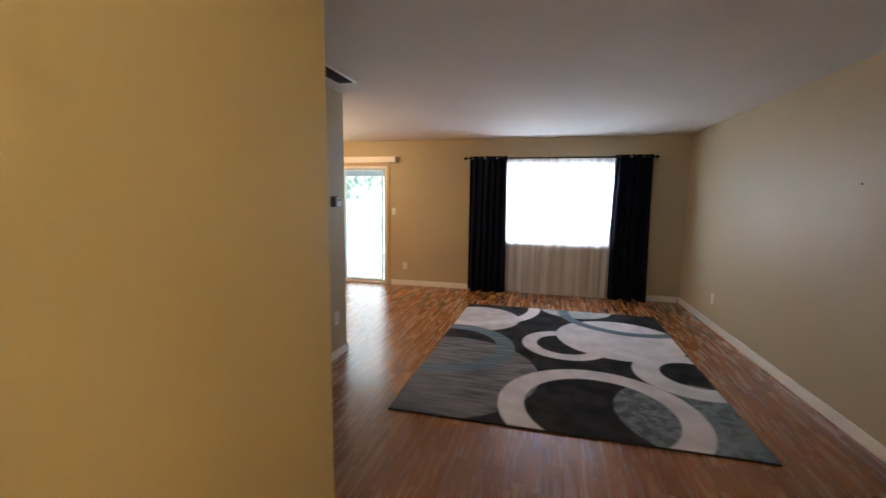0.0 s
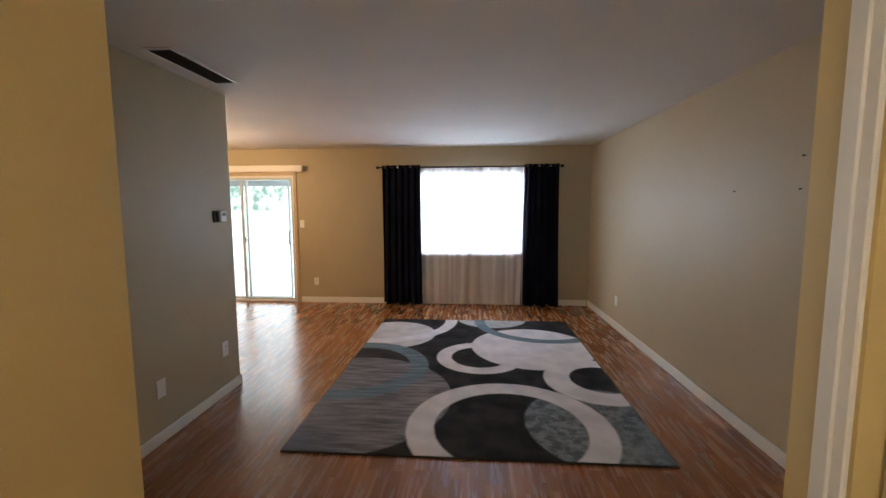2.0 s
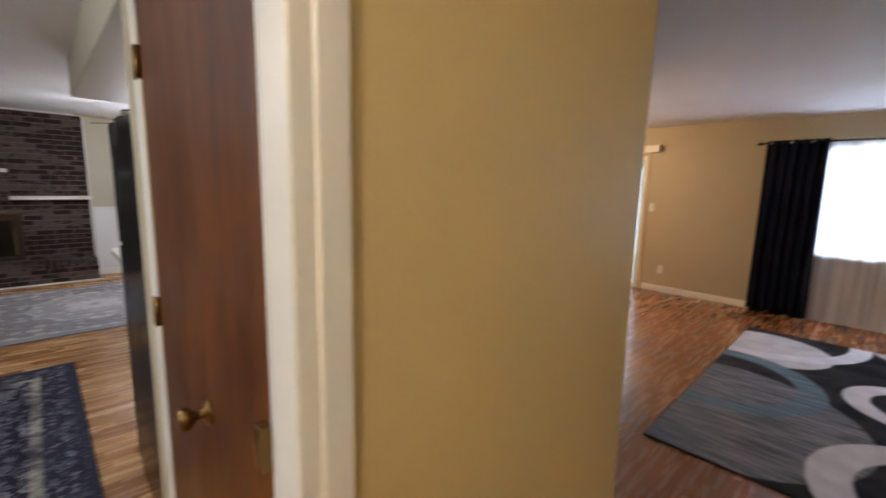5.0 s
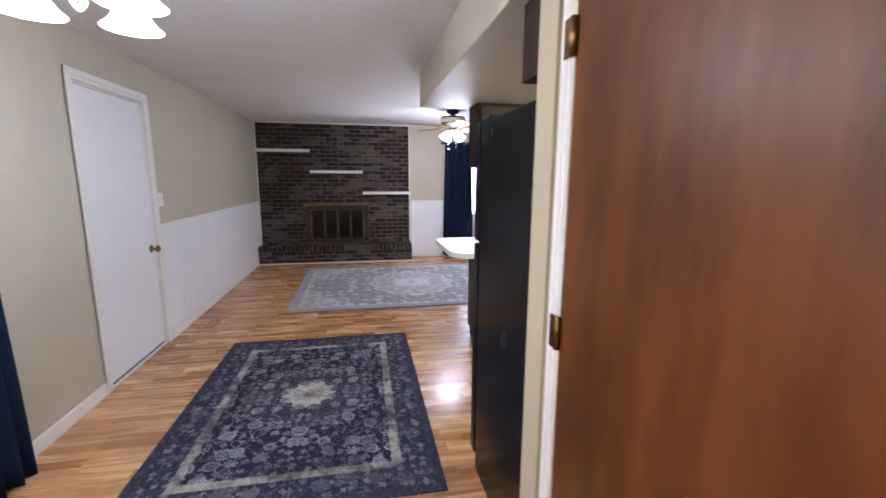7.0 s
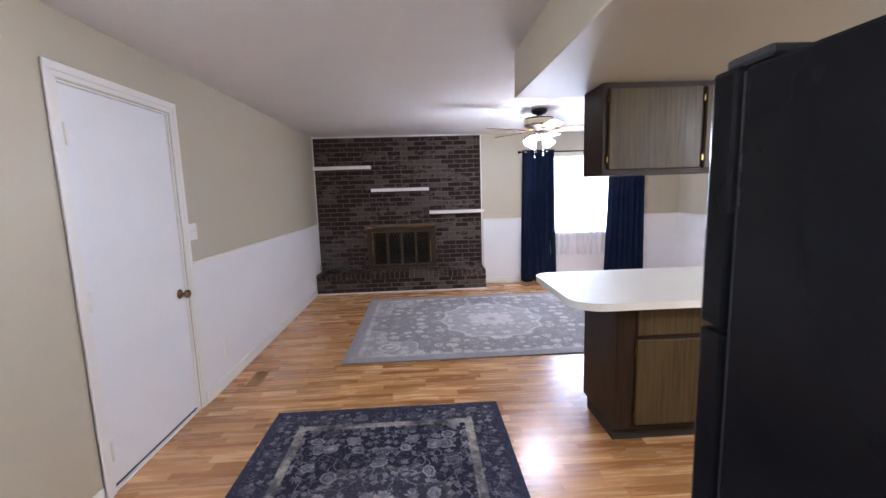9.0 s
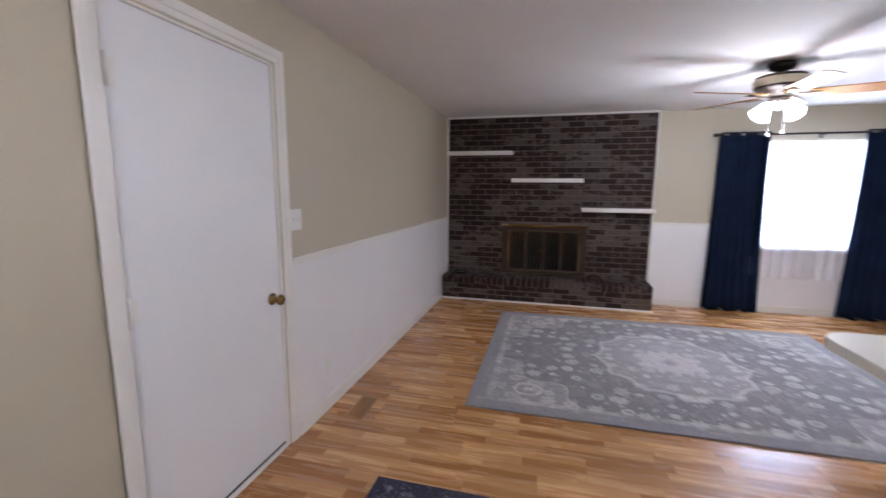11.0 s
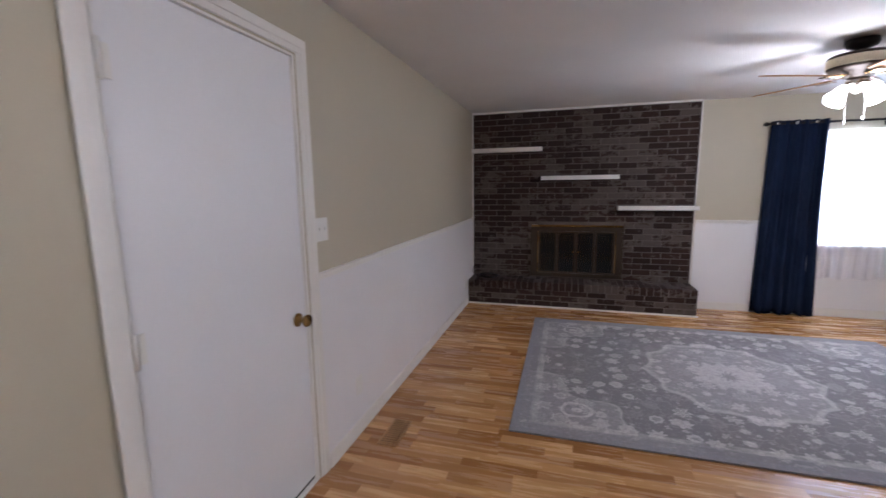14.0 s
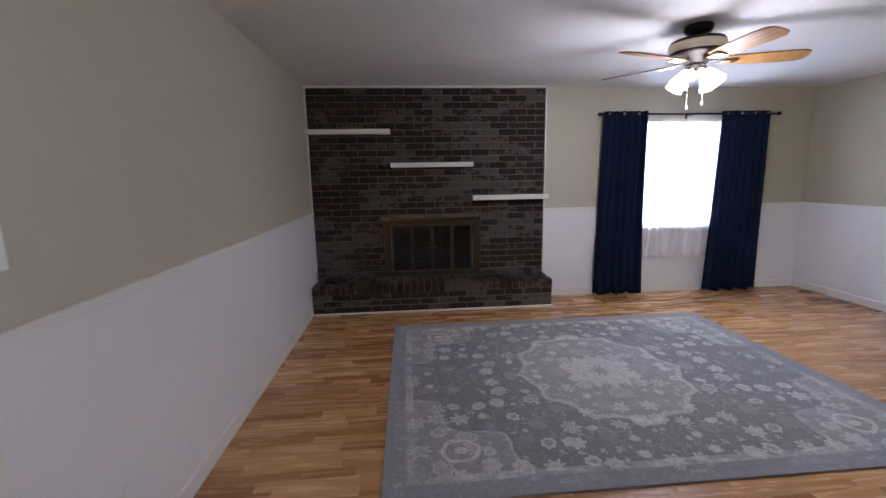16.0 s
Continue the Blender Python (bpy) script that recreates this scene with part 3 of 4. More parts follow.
def casing(name, axis, a, b, top, at, out, w=0.068, t=0.016, paint=None):
    """Three boards of moulded door casing round an opening."""
    bm = bmesh.new()
    for depth, grow, inner in ((t * 0.7, w, 0.006), (t, w, w * 0.45)):
        lo, hi = sorted((at, at + out * depth))
        for u0, u1, z0, z1 in ((a - grow, a - inner, 0, top + inner), (b + inner, b + grow, 0, top + inner), (a - grow, b + grow, top + inner, top + grow)):
            d = (u0, u1, lo, hi, z0, z1) if axis == "x" else (lo, hi, u0, u1, z0, z1)
            box(bm, *d, bevel=0.003)
    return setting(name, bm, paint or WHITE, "tan painted door casing" if paint else "white painted door casing", "trim")


casing("trim_white_door", "x", -5.905, -5.060, 2.04, -3.09, 1, w=0.072)
casing("trim_closet", "x", -2.985, -2.095, 2.04, -0.84, -1, w=0.048)
casing("trim_foyer_opening", "y", -1.76, -0.926, 2.05, -1.856, 1, w=0.072)
casing("trim_foyer_east_door", "y", -1.00, -0.150, 2.05, -0.445, -1, w=0.072)
casing("trim_hall_door", "x", -7.89, -7.21, 2.04, 2.69, -1, w=0.11)
setting("trim_opening_jamb", boxes((-1.97, -1.853, -0.892, -0.875, 0, 2.06)), WHITE, "white painted jamb of the cased opening", "trim")


# ---- doors ----
def knob(bm_where, direction, parent, label="aged brass door knob"):
    q = Vector(direction).to_track_quat("Z", "Y").to_matrix().to_4x4()
    prof = [(0.0, 0.0), (0.032, 0.0), (0.032, 0.004), (0.026, 0.009), (0.011, 0.013), (0.010, 0.028), (0.017, 0.034), (0.027, 0.044), (0.029, 0.053), (0.024, 0.062), (0.012, 0.066), (0.0, 0.067)]
    return part("door_knob", lathe(prof, 20, Matrix.Translation(bm_where) @ q), BRASS, parent, label)


door = thing("door_1", (-5.4825, -3.10, 0), "closed flush white door with an aged brass knob", "door", kind="structure")
leaf = part("leaf", boxes((-0.408, 0.412, -0.04, -0.003, 0.030, 2.03), bevel=0.003), WHITE_DOOR, door)
# added dark strip, coloured as the shade in the gap under the leaf
part("gap_shade", boxes((-0.405, 0.409, -0.036, -0.010, 0.0125, 0.0295)), RUBBER, door, "dark strip for the shaded gap under the door")
part("threshold", boxes((-0.415, 0.415, -0.09, 0.012, 0.0, 0.012), bevel=0.003), WHITE, door, "white painted threshold")
part("jamb", boxes((-0.4215, -0.410, -0.10, 0.010, 0, 2.04), (0.4145, 0.4215, -0.10, 0.010, 0, 2.04), (-0.410, 0.4145, -0.10, 0.010, 2.031, 2.04)), WHITE, door)
knob((-0.345, -0.003, 0.86), (0, 1, 0), leaf)
for hz in (1.80, 1.005, 0.22):
    part("hinge", lathe([(0.0, hz - 0.052), (0.008, hz - 0.052), (0.008, hz - 0.018), (0.009, hz - 0.017), (0.009, hz + 0.017), (0.008, hz + 0.018), (0.008, hz + 0.052), (0.0, hz + 0.055)], 10, Matrix.Translation((0.413, 0.008, 0))), WHITE, door, "white painted hinge")
    part("hinge_leaf", boxes((0.375, 0.408, -0.003, 0.002, hz - 0.045, hz + 0.045)), WHITE, door)

closet = thing("door_2", (-2.54, -0.845, 0), "glossy red-brown veneer closet door with brass hardware", "door", kind="structure")
leaf = part("leaf", boxes((-0.437, 0.437, 0.0, 0.036, 0.015, 2.03), bevel=0.002), DOOR_WOOD, closet)
part("jamb", boxes((-0.445, -0.437, -0.004, 0.11, 0, 2.04), (0.437, 0.445, -0.004, 0.11, 0, 2.04), (-0.437, 0.437, -0.004, 0.11, 2.031, 2.04)), WHITE, closet)
knob((0.05, 0.0, 0.93), (0, -1, 0), leaf)
part("strike_plate", boxes((0.405, 0.434, -0.022, 0.0, 0.99, 1.07), bevel=0.001), BRASS, leaf, "brass latch plate")
for hz in (1.80, 1.06, 0.24):
    part("hinge", lathe([(0.0, hz - 0.045), (0.009, hz - 0.045), (0.009, hz + 0.045), (0.0, hz + 0.048)], 10, Matrix.Translation((-0.437, -0.008, 0))), BRASS, closet, "brass hinge barrel")
    part("hinge_leaf", boxes((-0.473, -0.440, -0.014, -0.009, hz - 0.045, hz + 0.045)), BRASS, closet)

hall = thing("door_3", (-7.55, 2.72, 0), "closed red-brown veneer hall door", "door", kind="structure")
leaf = part("leaf", boxes((-0.335, 0.335, 0.0, 0.036, 0.015, 2.03), bevel=0.002), HALL_WOOD, hall)
part("jamb", boxes((-0.34, -0.335, -0.028, 0.09, 0, 2.04), (0.335, 0.34, -0.028, 0.09, 0, 2.04), (-0.335, 0.335, -0.028, 0.09, 2.031, 2.04)), WHITE, hall)
knob((-0.29, 0.0, 0.90), (0, -1, 0), leaf)

front = thing("door_4", (-0.405, -0.575, 0), "painted taupe door beside the foyer opening", "door", kind="structure")
leaf = part("leaf", boxes((0.0, 0.04, -0.415, 0.415, 0.015, 2.04), bevel=0.002), BEIGE, front)
knob((0.0, -0.35, 0.92), (-1, 0, 0), leaf)


# ---- windows ----
def window(name, where, w, h, turn, label):
    """A two-sash vinyl slider; local x along the wall, y outwards."""
    e = thing(name, where, label, "window", kind="structure")
    e.rotation_euler = (0, 0, turn)
    f = 0.045
    part("window_frame", boxes((-w / 2, w / 2, 0.03, 0.09, 0, f), (-w / 2, w / 2, 0.03, 0.09, h - f, h), (-w / 2, -w / 2 + f, 0.03, 0.09, f, h - f), (w / 2 - f, w / 2, 0.03, 0.09, f, h - f), (-0.025, 0.025, 0.035, 0.085, f, h - f), bevel=0.004), VINYL, e)
    part("window_sill", boxes((-w / 2 - 0.03, w / 2 + 0.03, -0.035, 0.03, -0.02, 0.0), bevel=0.005), WHITE, e)
    for s in (-1, 1):
        a, b = sorted((s * 0.025, s * (w / 2 - f)))
        p = part("pane", boxes((a, b, 0.055, 0.060, f, h - f)), GLASS, e)
        p.visible_shadow = False
    return e


window("window_1", (-1.14, 5.37, 0.78), 1.62, 1.20, 0, "white vinyl living room window behind a sheer curtain")
window("window_2", (-9.63, 1.06, 0.79), 1.00, 1.19, math.pi / 2, "white vinyl family room window behind a sheer curtain")
window("window_3", (-3.20, -3.09, 0.80), 1.50, 1.18, math.pi, "white vinyl dining window beside a navy curtain")

slider = thing("sliding_door", (-4.68, 5.37, 0), "white framed glass sliding patio door, closed", "sliding door", kind="structure")
part("frame", boxes((-0.82, 0.82, -0.005, 0.11, 0.0, 0.03), (-0.82, 0.82, -0.005, 0.11, 1.925, 1.96), (-0.82, -0.795, -0.005, 0.11, 0.03, 1.925), (0.795, 0.82, -0.005, 0.11, 0.03, 1.925), bevel=0.004), VINYL, slider)
for x0, x1, y0, w in ((-0.795, 0.04, 0.065, 0.032), (-0.04, 0.795, 0.02, 0.032), (-0.09, 0.70, 0.10, 0.022)):
    s = part("sash" if w > 0.03 else "screen_frame", boxes((x0, x0 + w, y0, y0 + 0.03, 0.03, 1.925), (x1 - w, x1, y0, y0 + 0.03, 0.03, 1.925), (x0 + w, x1 - w, y0, y0 + 0.03, 0.03, 0.06), (x0 + w, x1 - w, y0, y0 + 0.03, 1.895, 1.925), bevel=0.003), ALUMINIUM, slider)
    if w > 0.03:
        p = part("pane", boxes((x0 + w, x1 - w, y0 + 0.012, y0 + 0.017, 0.06, 1.895)), GLASS, s)
        p.visible_shadow = False
part("handle", tube([(0.735, 0.014, 0.90), (0.735, -0.025, 0.91), (0.735, -0.030, 0.96), (0.735, -0.030, 1.05), (0.735, -0.025, 1.10), (0.735, 0.014, 1.11)], 0.009), BLACK_METAL, slider, "black pull handle")
part("latch", boxes((0.0, 0.03, 0.0, 0.016, 0.93, 1.01), bevel=0.004), CHROME, slider, "grey latch")
casing("trim_slider", "x", -5.50, -3.86, 1.96, 5.37, -1, w=0.050, paint=TAN)
valance = thing("blind_valance", (-4.55, 5.37, 2.01), "white headrail valance above the sliding door", "valance")
part("headrail", boxes((-1.05, 0.86, -0.085, -0.001, 0.0, 0.095), bevel=0.008, seg=2), WHITE, valance)
part("end_cap", boxes((0.861, 0.868, -0.085, -0.001, 0.0, 0.095), bevel=0.002), WHITE, valance)


# ---- curtains ----
def curtain_panel(w_top, w_low, h, folds, depth, lean=0.0, bottom_wave=0.012, seed=0):
    """A hanging sheet with folds; x along the rod, hangs down from z = 0."""
    rng = random.Random(seed)
    ph = [rng.uniform(0, 6.28) for _ in range(4)]
    nx, nz = folds * 12, 26
    bm = bmesh.new()
    grid = []
    for j in range(nz + 1):
        v = j / nz
        row = []
        for i in range(nx + 1):
            u = i / nx
            w = w_top + (w_low - w_top) * v ** 1.3
            a = 2 * math.pi * folds * u
            amp = depth * (0.75 + 0.35 * math.sin(2.3 * u * 6 + ph[0]) + 0.15 * v)
            y = amp * math.sin(a + 0.5 * math.sin(3 * v + ph[1])) + 0.25 * depth * math.sin(2 * a + ph[2] + 2 * v)
            x = (u - 0.5) * w + 0.12 * depth * math.cos(a) + lean * v
            z = -h * v + (bottom_wave * math.sin(a * 0.5 + ph[3]) if v == 1 else 0)
            row.append(bm.verts.new((x, y, z)))
        grid.append(row)
    for j in range(nz):
        for i in range(nx):
            bm.faces.new((grid[j][i], grid[j + 1][i], grid[j + 1][i + 1], grid[j][i + 1]))
    for f in bm.faces:
        f.smooth = True
    return bm


def curtain(name, where, turn, material, label, w_top, w_low, h, folds, depth, lean=0.0, thick=0.004, grommets=True, seed=0):
    e = thing(name, where, label, "curtain")
    e.rotation_euler = (0, 0, turn)
    ob = part("cloth", curtain_panel(w_top, w_low, h, folds, depth, lean, seed=seed), material, e)
    if thick:
        s = ob.modifiers.new("thick", "SOLIDIFY")
        s.thickness = thick
    if grommets:
        for k in range(0, folds, 2):
            x = (k + 0.5) / folds * w_top - w_top / 2
            part("grommet", lathe([(0.010, -0.003), (0.015, -0.003), (0.015, 0.003), (0.010, 0.003), (0.010, -0.003)], 14, Matrix.Translation((x, -depth - 0.006, -0.03)) @ pose(0, 0, 0, 90)), CHROME, e, "metal eyelet")
    return e


def curtain_rod(where, turn, length, label):
    e = thing("curtain_rod", where, label, "curtain rod")
    e.rotation_euler = (0, 0, turn)
    part("rod", tube([(-length / 2, 0, 0), (length / 2, 0, 0)], 0.011, 12), BLACK_METAL, e)
    for s in (-1, 1):
        part("finial", lathe([(0.0, 0), (0.014, 0), (0.020, 0.012), (0.022, 0.028), (0.014, 0.044), (0.0, 0.05)], 14, Matrix.Translation((s * length / 2, 0, 0)) @ pose(0, 0, 0, 0, s * 90, 0)), BLACK_METAL, e)
    for x in (-length / 2 + 0.08, 0, length / 2 - 0.08):
        part("bracket", boxes((x - 0.007, x + 0.007, -0.004, 0.085, -0.017, -0.010), (x - 0.012, x + 0.012, 0.080, 0.085, -0.045, 0.02)), BLACK_METAL, e)
    return e


curtain_rod((-1.19, 5.285, 2.055), 0, 2.64, "black metal rod above the living room window")
curtain("curtain", (-2.18, 5.285, 2.085), 0, BLACK_CLOTH, "floor-length near-black blackout curtain on eyelets", 0.56, 0.585, 2.075, 6, 0.042, seed=1)
curtain("curtain", (-0.14, 5.285, 2.085), 0, BLACK_CLOTH, "floor-length near-black blackout curtain on eyelets", 0.49, 0.56, 2.075, 6, 0.042, seed=2)
curtain("sheer_curtain", (-1.14, 5.325, 2.05), 0, SHEER, "white translucent sheer reaching the floor", 1.60, 1.58, 2.03, 9, 0.016, thick=0, grommets=False, seed=3)

curtain_rod((-9.545, 1.125, 2.055), math.pi / 2, 2.06, "black metal rod above the family room window")
curtain("curtain", (-9.545, 0.37, 2.085), math.pi / 2, NAVY, "floor-length navy curtain hanging from eyelets", 0.50, 0.58, 2.07, 6, 0.040, seed=4)
curtain("curtain", (-9.545, 1.775, 2.085), math.pi / 2, NAVY, "floor-length navy curtain pulled slightly aside", 0.56, 0.66, 2.07, 7, 0.040, seed=5)
curtain("sheer_curtain", (-9.590, 1.05, 1.975), math.pi / 2, SHEER_DENSE, "short white sheer hanging below the sill", 0.96, 0.94, 1.55, 9, 0.012, thick=0, grommets=False, seed=6)

curtain_rod((-3.18, -3.005, 2.10), math.pi, 2.06, "black metal rod above the dining window")
curtain("curtain", (-3.93, -3.005, 2.13), math.pi, NAVY, "floor-length navy curtain beside the dining window", 0.48, 0.50, 2.11, 6, 0.040, seed=7)


# ---- rugs ----
def rug(name, where, w, l, t, material, label, corner=False):
    e = thing(name, where, label, "rug")
    u, v = (0, 0) if corner else (-w / 2, -l / 2)
    part("rug_body", boxes((u + 0.006, u + w - 0.006, v + 0.006, v + l - 0.006, 0.001, t), bevel=0.003, seg=2), material, e)
    return e


living_rug = rug("area_rug", (-2.275, 1.43, 0.0), 2.335, 3.0, 0.013, circles_rug(), "charcoal, white and dusty-blue rug with overlapping circles", corner=True)
part("binding", boxes((0, 2.335, 0, 0.006, 0.001, 0.010), (0, 2.335, 2.994, 3.0, 0.001, 0.010), (0, 0.006, 0.006, 2.994, 0.001, 0.010), (2.329, 2.335, 0.006, 2.994, 0.001, 0.010)), DARK, living_rug, "black bound edge")
GREY_RUG = floral_rug("grey_floral_pile", (2.245, 3.03), (0.225, 0.218, 0.228), (0.56, 0.53, 0.54), (0.68, 0.65, 0.65), (0.29, 0.287, 0.315), 6.8, 0.13, (0.55, 0.88, 0.75, 0.98, 0.5, 0.85, 0.30, 0.55, 0.55, 0.06), 3.0)
rug("area_rug", (-7.678, -0.7115, 0.0), 2.245, 3.03, 0.012, GREY_RUG, "pale grey floral rug with a scalloped medallion")
BLUE_RUG = floral_rug("navy_distressed_pile", (2.07, 1.52), (0.025, 0.024, 0.042), (0.33, 0.32, 0.36), (0.50, 0.47, 0.38), (0.046, 0.047, 0.078), 8.2, 0.22, (0.40, 1.0, 0.2, 0.42, 0.85, 0.35, 0.7, 0.14, 0.95, 0.0), 11.0)
rug("area_rug", (-4.742, -1.746, 0.0), 2.07, 1.52, 0.010, BLUE_RUG, "distressed navy floral rug with a cream medallion")

# ---- fireplace ----
BX, Y0, Y1 = -9.63, -3.075, -0.535
FY0, FY1, FZ0, FZ1 = -2.33, -1.27, 0.325, 0.957
chimney = thing("brick_fireplace", (BX, (Y0 + Y1) / 2, 0), "dark brown brick fireplace wall with grey smeared mortar and raised hearth", "fireplace")
cy = (Y0 + Y1) / 2


def local(x0, x1, y0, y1, z0, z1):
    return (x0 - BX, x1 - BX, y0 - cy, y1 - cy, z0, z1)


for k, bed in enumerate((local(BX + 0.001, BX + 0.060, Y0, FY0, 0.0, 2.335), local(BX + 0.001, BX + 0.060, FY1, Y1, 0.0, 2.335), local(BX + 0.001, BX + 0.060, FY0, FY1, 0.0, FZ0),
                         local(BX + 0.001, BX + 0.060, FY0, FY1, FZ1, 2.335), local(BX + 0.060, -9.2345, Y0, Y1 + 0.004, 0.0, 0.296))):
    part("mortar_bed", boxes(bed), MORTAR, chimney, "recessed grey mortar joints")
# flat sheet; the dimness of the firebox is put into its blue-grey colour
part("firebox", boxes(local(BX + 0.001, BX + 0.008, FY0, FY1, FZ0, FZ1)), plain("firebox_dim", (0.060, 0.066, 0.074), 0.9, vary=0.1, fine=8), chimney, "flat blue-grey sheet for the dim firebox behind the panes")

# shelves and edge trim
for y0, y1, z in ((-3.075, -2.22, 1.862), (-2.225, -1.347, 1.515), (-1.35, -0.515, 1.155)):
    s = thing("mantel_shelf", (BX + 0.07, (y0 + y1) / 2, z), "short white painted floating mantel shelf on brick", "shelf", "stepped shelves on the chimney wall")
    part("board", boxes((0.0, 0.12, -(y1 - y0) / 2, (y1 - y0) / 2, 0.0, 0.048), bevel=0.004, seg=2), WHITE, s)
setting("trim_brick_edges", boxes((BX, BX + 0.075, -3.090, -3.076, 0.30, 2.335), (BX, BX + 0.085, -3.090, Y1, 2.336, 2.354), (BX, BX + 0.075, Y1 + 0.001, Y1 + 0.012, 0.31, 2.335)), WHITE, "thin white trim strips round the brick", "trim")
setting("trim_hearth", boxes((-9.235, -9.216, -3.081, Y1 + 0.02, 0.0, 0.018), bevel=0.004), WHITE, "white quarter round along the hearth", "trim")

fd = thing("fireplace_doors", (BX + 0.07, (FY0 + FY1) / 2, FZ0), "antique bronze fireplace screen with four glass panels", "fireplace doors")
W, HH = FY1 - FY0, FZ1 - FZ0
part("outer_frame", boxes((-0.01, 0.035, -W / 2, W / 2, HH - 0.065, HH), (-0.01, 0.035, -W / 2, W / 2, 0.0, 0.045), (-0.01, 0.035, -W / 2, -W / 2 + 0.085, 0.045, HH - 0.065), (-0.01, 0.035, W / 2 - 0.085, W / 2, 0.045, HH - 0.065), bevel=0.004), BRONZE, fd)
part("top_moulding", boxes((0.0, 0.050, -W / 2 - 0.004, W / 2 + 0.004, HH - 0.010, HH + 0.014), bevel=0.004), BRASS, fd, "aged brass top moulding")
for s in (-1, 1):
    part("side_moulding", boxes((0.0, 0.044, s * W / 2 - 0.008, s * W / 2 + 0.008, 0.0, HH - 0.011), bevel=0.003), BRONZE, fd)
    part("inner_bead", boxes((0.030, 0.042, s * (W / 2 - 0.080) - 0.005, s * (W / 2 - 0.080) + 0.005, 0.046, HH - 0.066), bevel=0.002), BRASS, fd, "aged brass bead")
iw = (W - 0.17) / 4
for k in range(4):
    a = -W / 2 + 0.085 + k * iw
    p = part("glass_door", boxes((0.006, 0.026, a + 0.002, a + 0.022, 0.047, HH - 0.067), (0.006, 0.026, a + iw - 0.022, a + iw - 0.002, 0.047, HH - 0.067), (0.006, 0.026, a + 0.022, a + iw - 0.022, 0.047, 0.062), (0.006, 0.026, a + 0.022, a + iw - 0.022, HH - 0.085, HH - 0.067), bevel=0.002), BRONZE, fd)
    part("pane", boxes((0.012, 0.016, a + 0.022, a + iw - 0.022, 0.062, HH - 0.085)), SMOKED, p, "smoked glass pane")
for y in (-0.03, 0.03):
    part("pull", lathe([(0.0, 0), (0.006, 0), (0.006, 0.014), (0.012, 0.020), (0.012, 0.028), (0.0, 0.031)], 12, Matrix.Translation((0.026, y, HH * 0.5)) @ pose(0, 0, 0, 0, 90, 0)), BRASS, fd)

cable = thing("coiled_cable", (-9.42, -2.86, 0.307), "coil of thin black cable lying on the hearth", "cable")
part("coil", tube([((0.10 + 0.012 * math.sin(k * 0.9)) * math.cos(k * 0.42), (0.12 + 0.01 * math.cos(k * 1.3)) * math.sin(k * 0.42), 0.006 + 0.0006 * k) for k in range(46)], 0.004, 6), BLACK_METAL, cable)
part("lead", tube([(0.10, 0, 0.006), (0.02, -0.14, 0.008), (-0.06, -0.205, 0.03), (-0.08, -0.212, 0.10)], 0.004, 6), BLACK_METAL, cable)


# ---- ceiling fan ----
fan = thing("ceiling_fan", (-7.73, -0.13, H), "ceiling fan with oak blades and four lit frosted shades", "ceiling fan")
part("canopy", lathe([(0.0, 0.0), (0.085, 0.0), (0.088, -0.02), (0.075, -0.045), (0.03, -0.06), (0.03, -0.085), (0.0, -0.085)], 28), BLACK_METAL, fan, "dark bronze canopy")
part("motor_housing", lathe([(0.0, -0.075), (0.09, -0.08), (0.155, -0.092), (0.165, -0.105), (0.165, -0.172), (0.150, -0.186), (0.09, -0.20), (0.07, -0.235), (0.0, -0.235)], 36), BRONZE, fan)
part("band", lathe([(0.166, -0.112), (0.1685, -0.114), (0.1685, -0.164), (0.166, -0.166), (0.166, -0.112)], 36), BEADS, fan, "cream lattice band")
for k in range(5):
    a = 73 + 72 * k
    m = pose(0, 0, -0.222, 0, 0, a)
    bm = bmesh.new()
    outline = [(0.17, -0.052), (0.30, -0.062), (0.50, -0.068), (0.60, -0.066), (0.635, -0.045), (0.64, 0.0), (0.635, 0.045), (0.60, 0.066), (0.50, 0.068), (0.30, 0.062), (0.17, 0.052)]
    lo = [bm.verts.new((x, y, -0.004 - y * 0.22)) for x, y in outline]
    hi = [bm.verts.new((x, y, 0.004 - y * 0.22)) for x, y in outline]
    bm.faces.new(lo[::-1])
    bm.faces.new(hi)
    for i in range(len(lo)):
        bm.faces.new((lo[i], lo[(i + 1) % len(lo)], hi[(i + 1) % len(hi)], hi[i]))
    bm.transform(m)
    blade = part("blade", bm, BLADE, fan)
    arm = boxes((0.07, 0.13, -0.012, 0.012, 0.0, 0.008), (0.13, 0.24, -0.035, 0.035, -0.012, -0.006), bevel=0.002)
    arm.transform(m)
    part("blade_iron", arm, BRASS, blade, "brass blade bracket")
part("light_hub", lathe([(0.0, -0.235), (0.055, -0.235), (0.062, -0.255), (0.055, -0.285), (0.03, -0.31), (0.012, -0.33), (0.0, -0.335)], 24), CHROME, fan)
BELL = [(0.022, 0.0), (0.030, -0.012), (0.038, -0.035), (0.048, -0.070), (0.062, -0.105), (0.068, -0.118), (0.064, -0.117), (0.044, -0.070), (0.032, -0.035), (0.020, -0.012), (0.022, 0.0)]
BELL = [(r * 0.86, z * 0.9) for r, z in BELL]
for k in range(4):
    a = 20 + 90 * k
    m = pose(0, 0, -0.29, 0, 0, a) @ pose(0.085, 0, 0, 0, -38, 0)
    part("shade", lathe(BELL, 20, m), SHADE, fan, "lit frosted glass bell shade")
    part("shade_arm", tube([pose(0, 0, -0.275, 0, 0, a) @ Vector(p) for p in ((0.03, 0, 0), (0.06, 0, 0.006), (0.085, 0, -0.012))], 0.012), CHROME, fan)
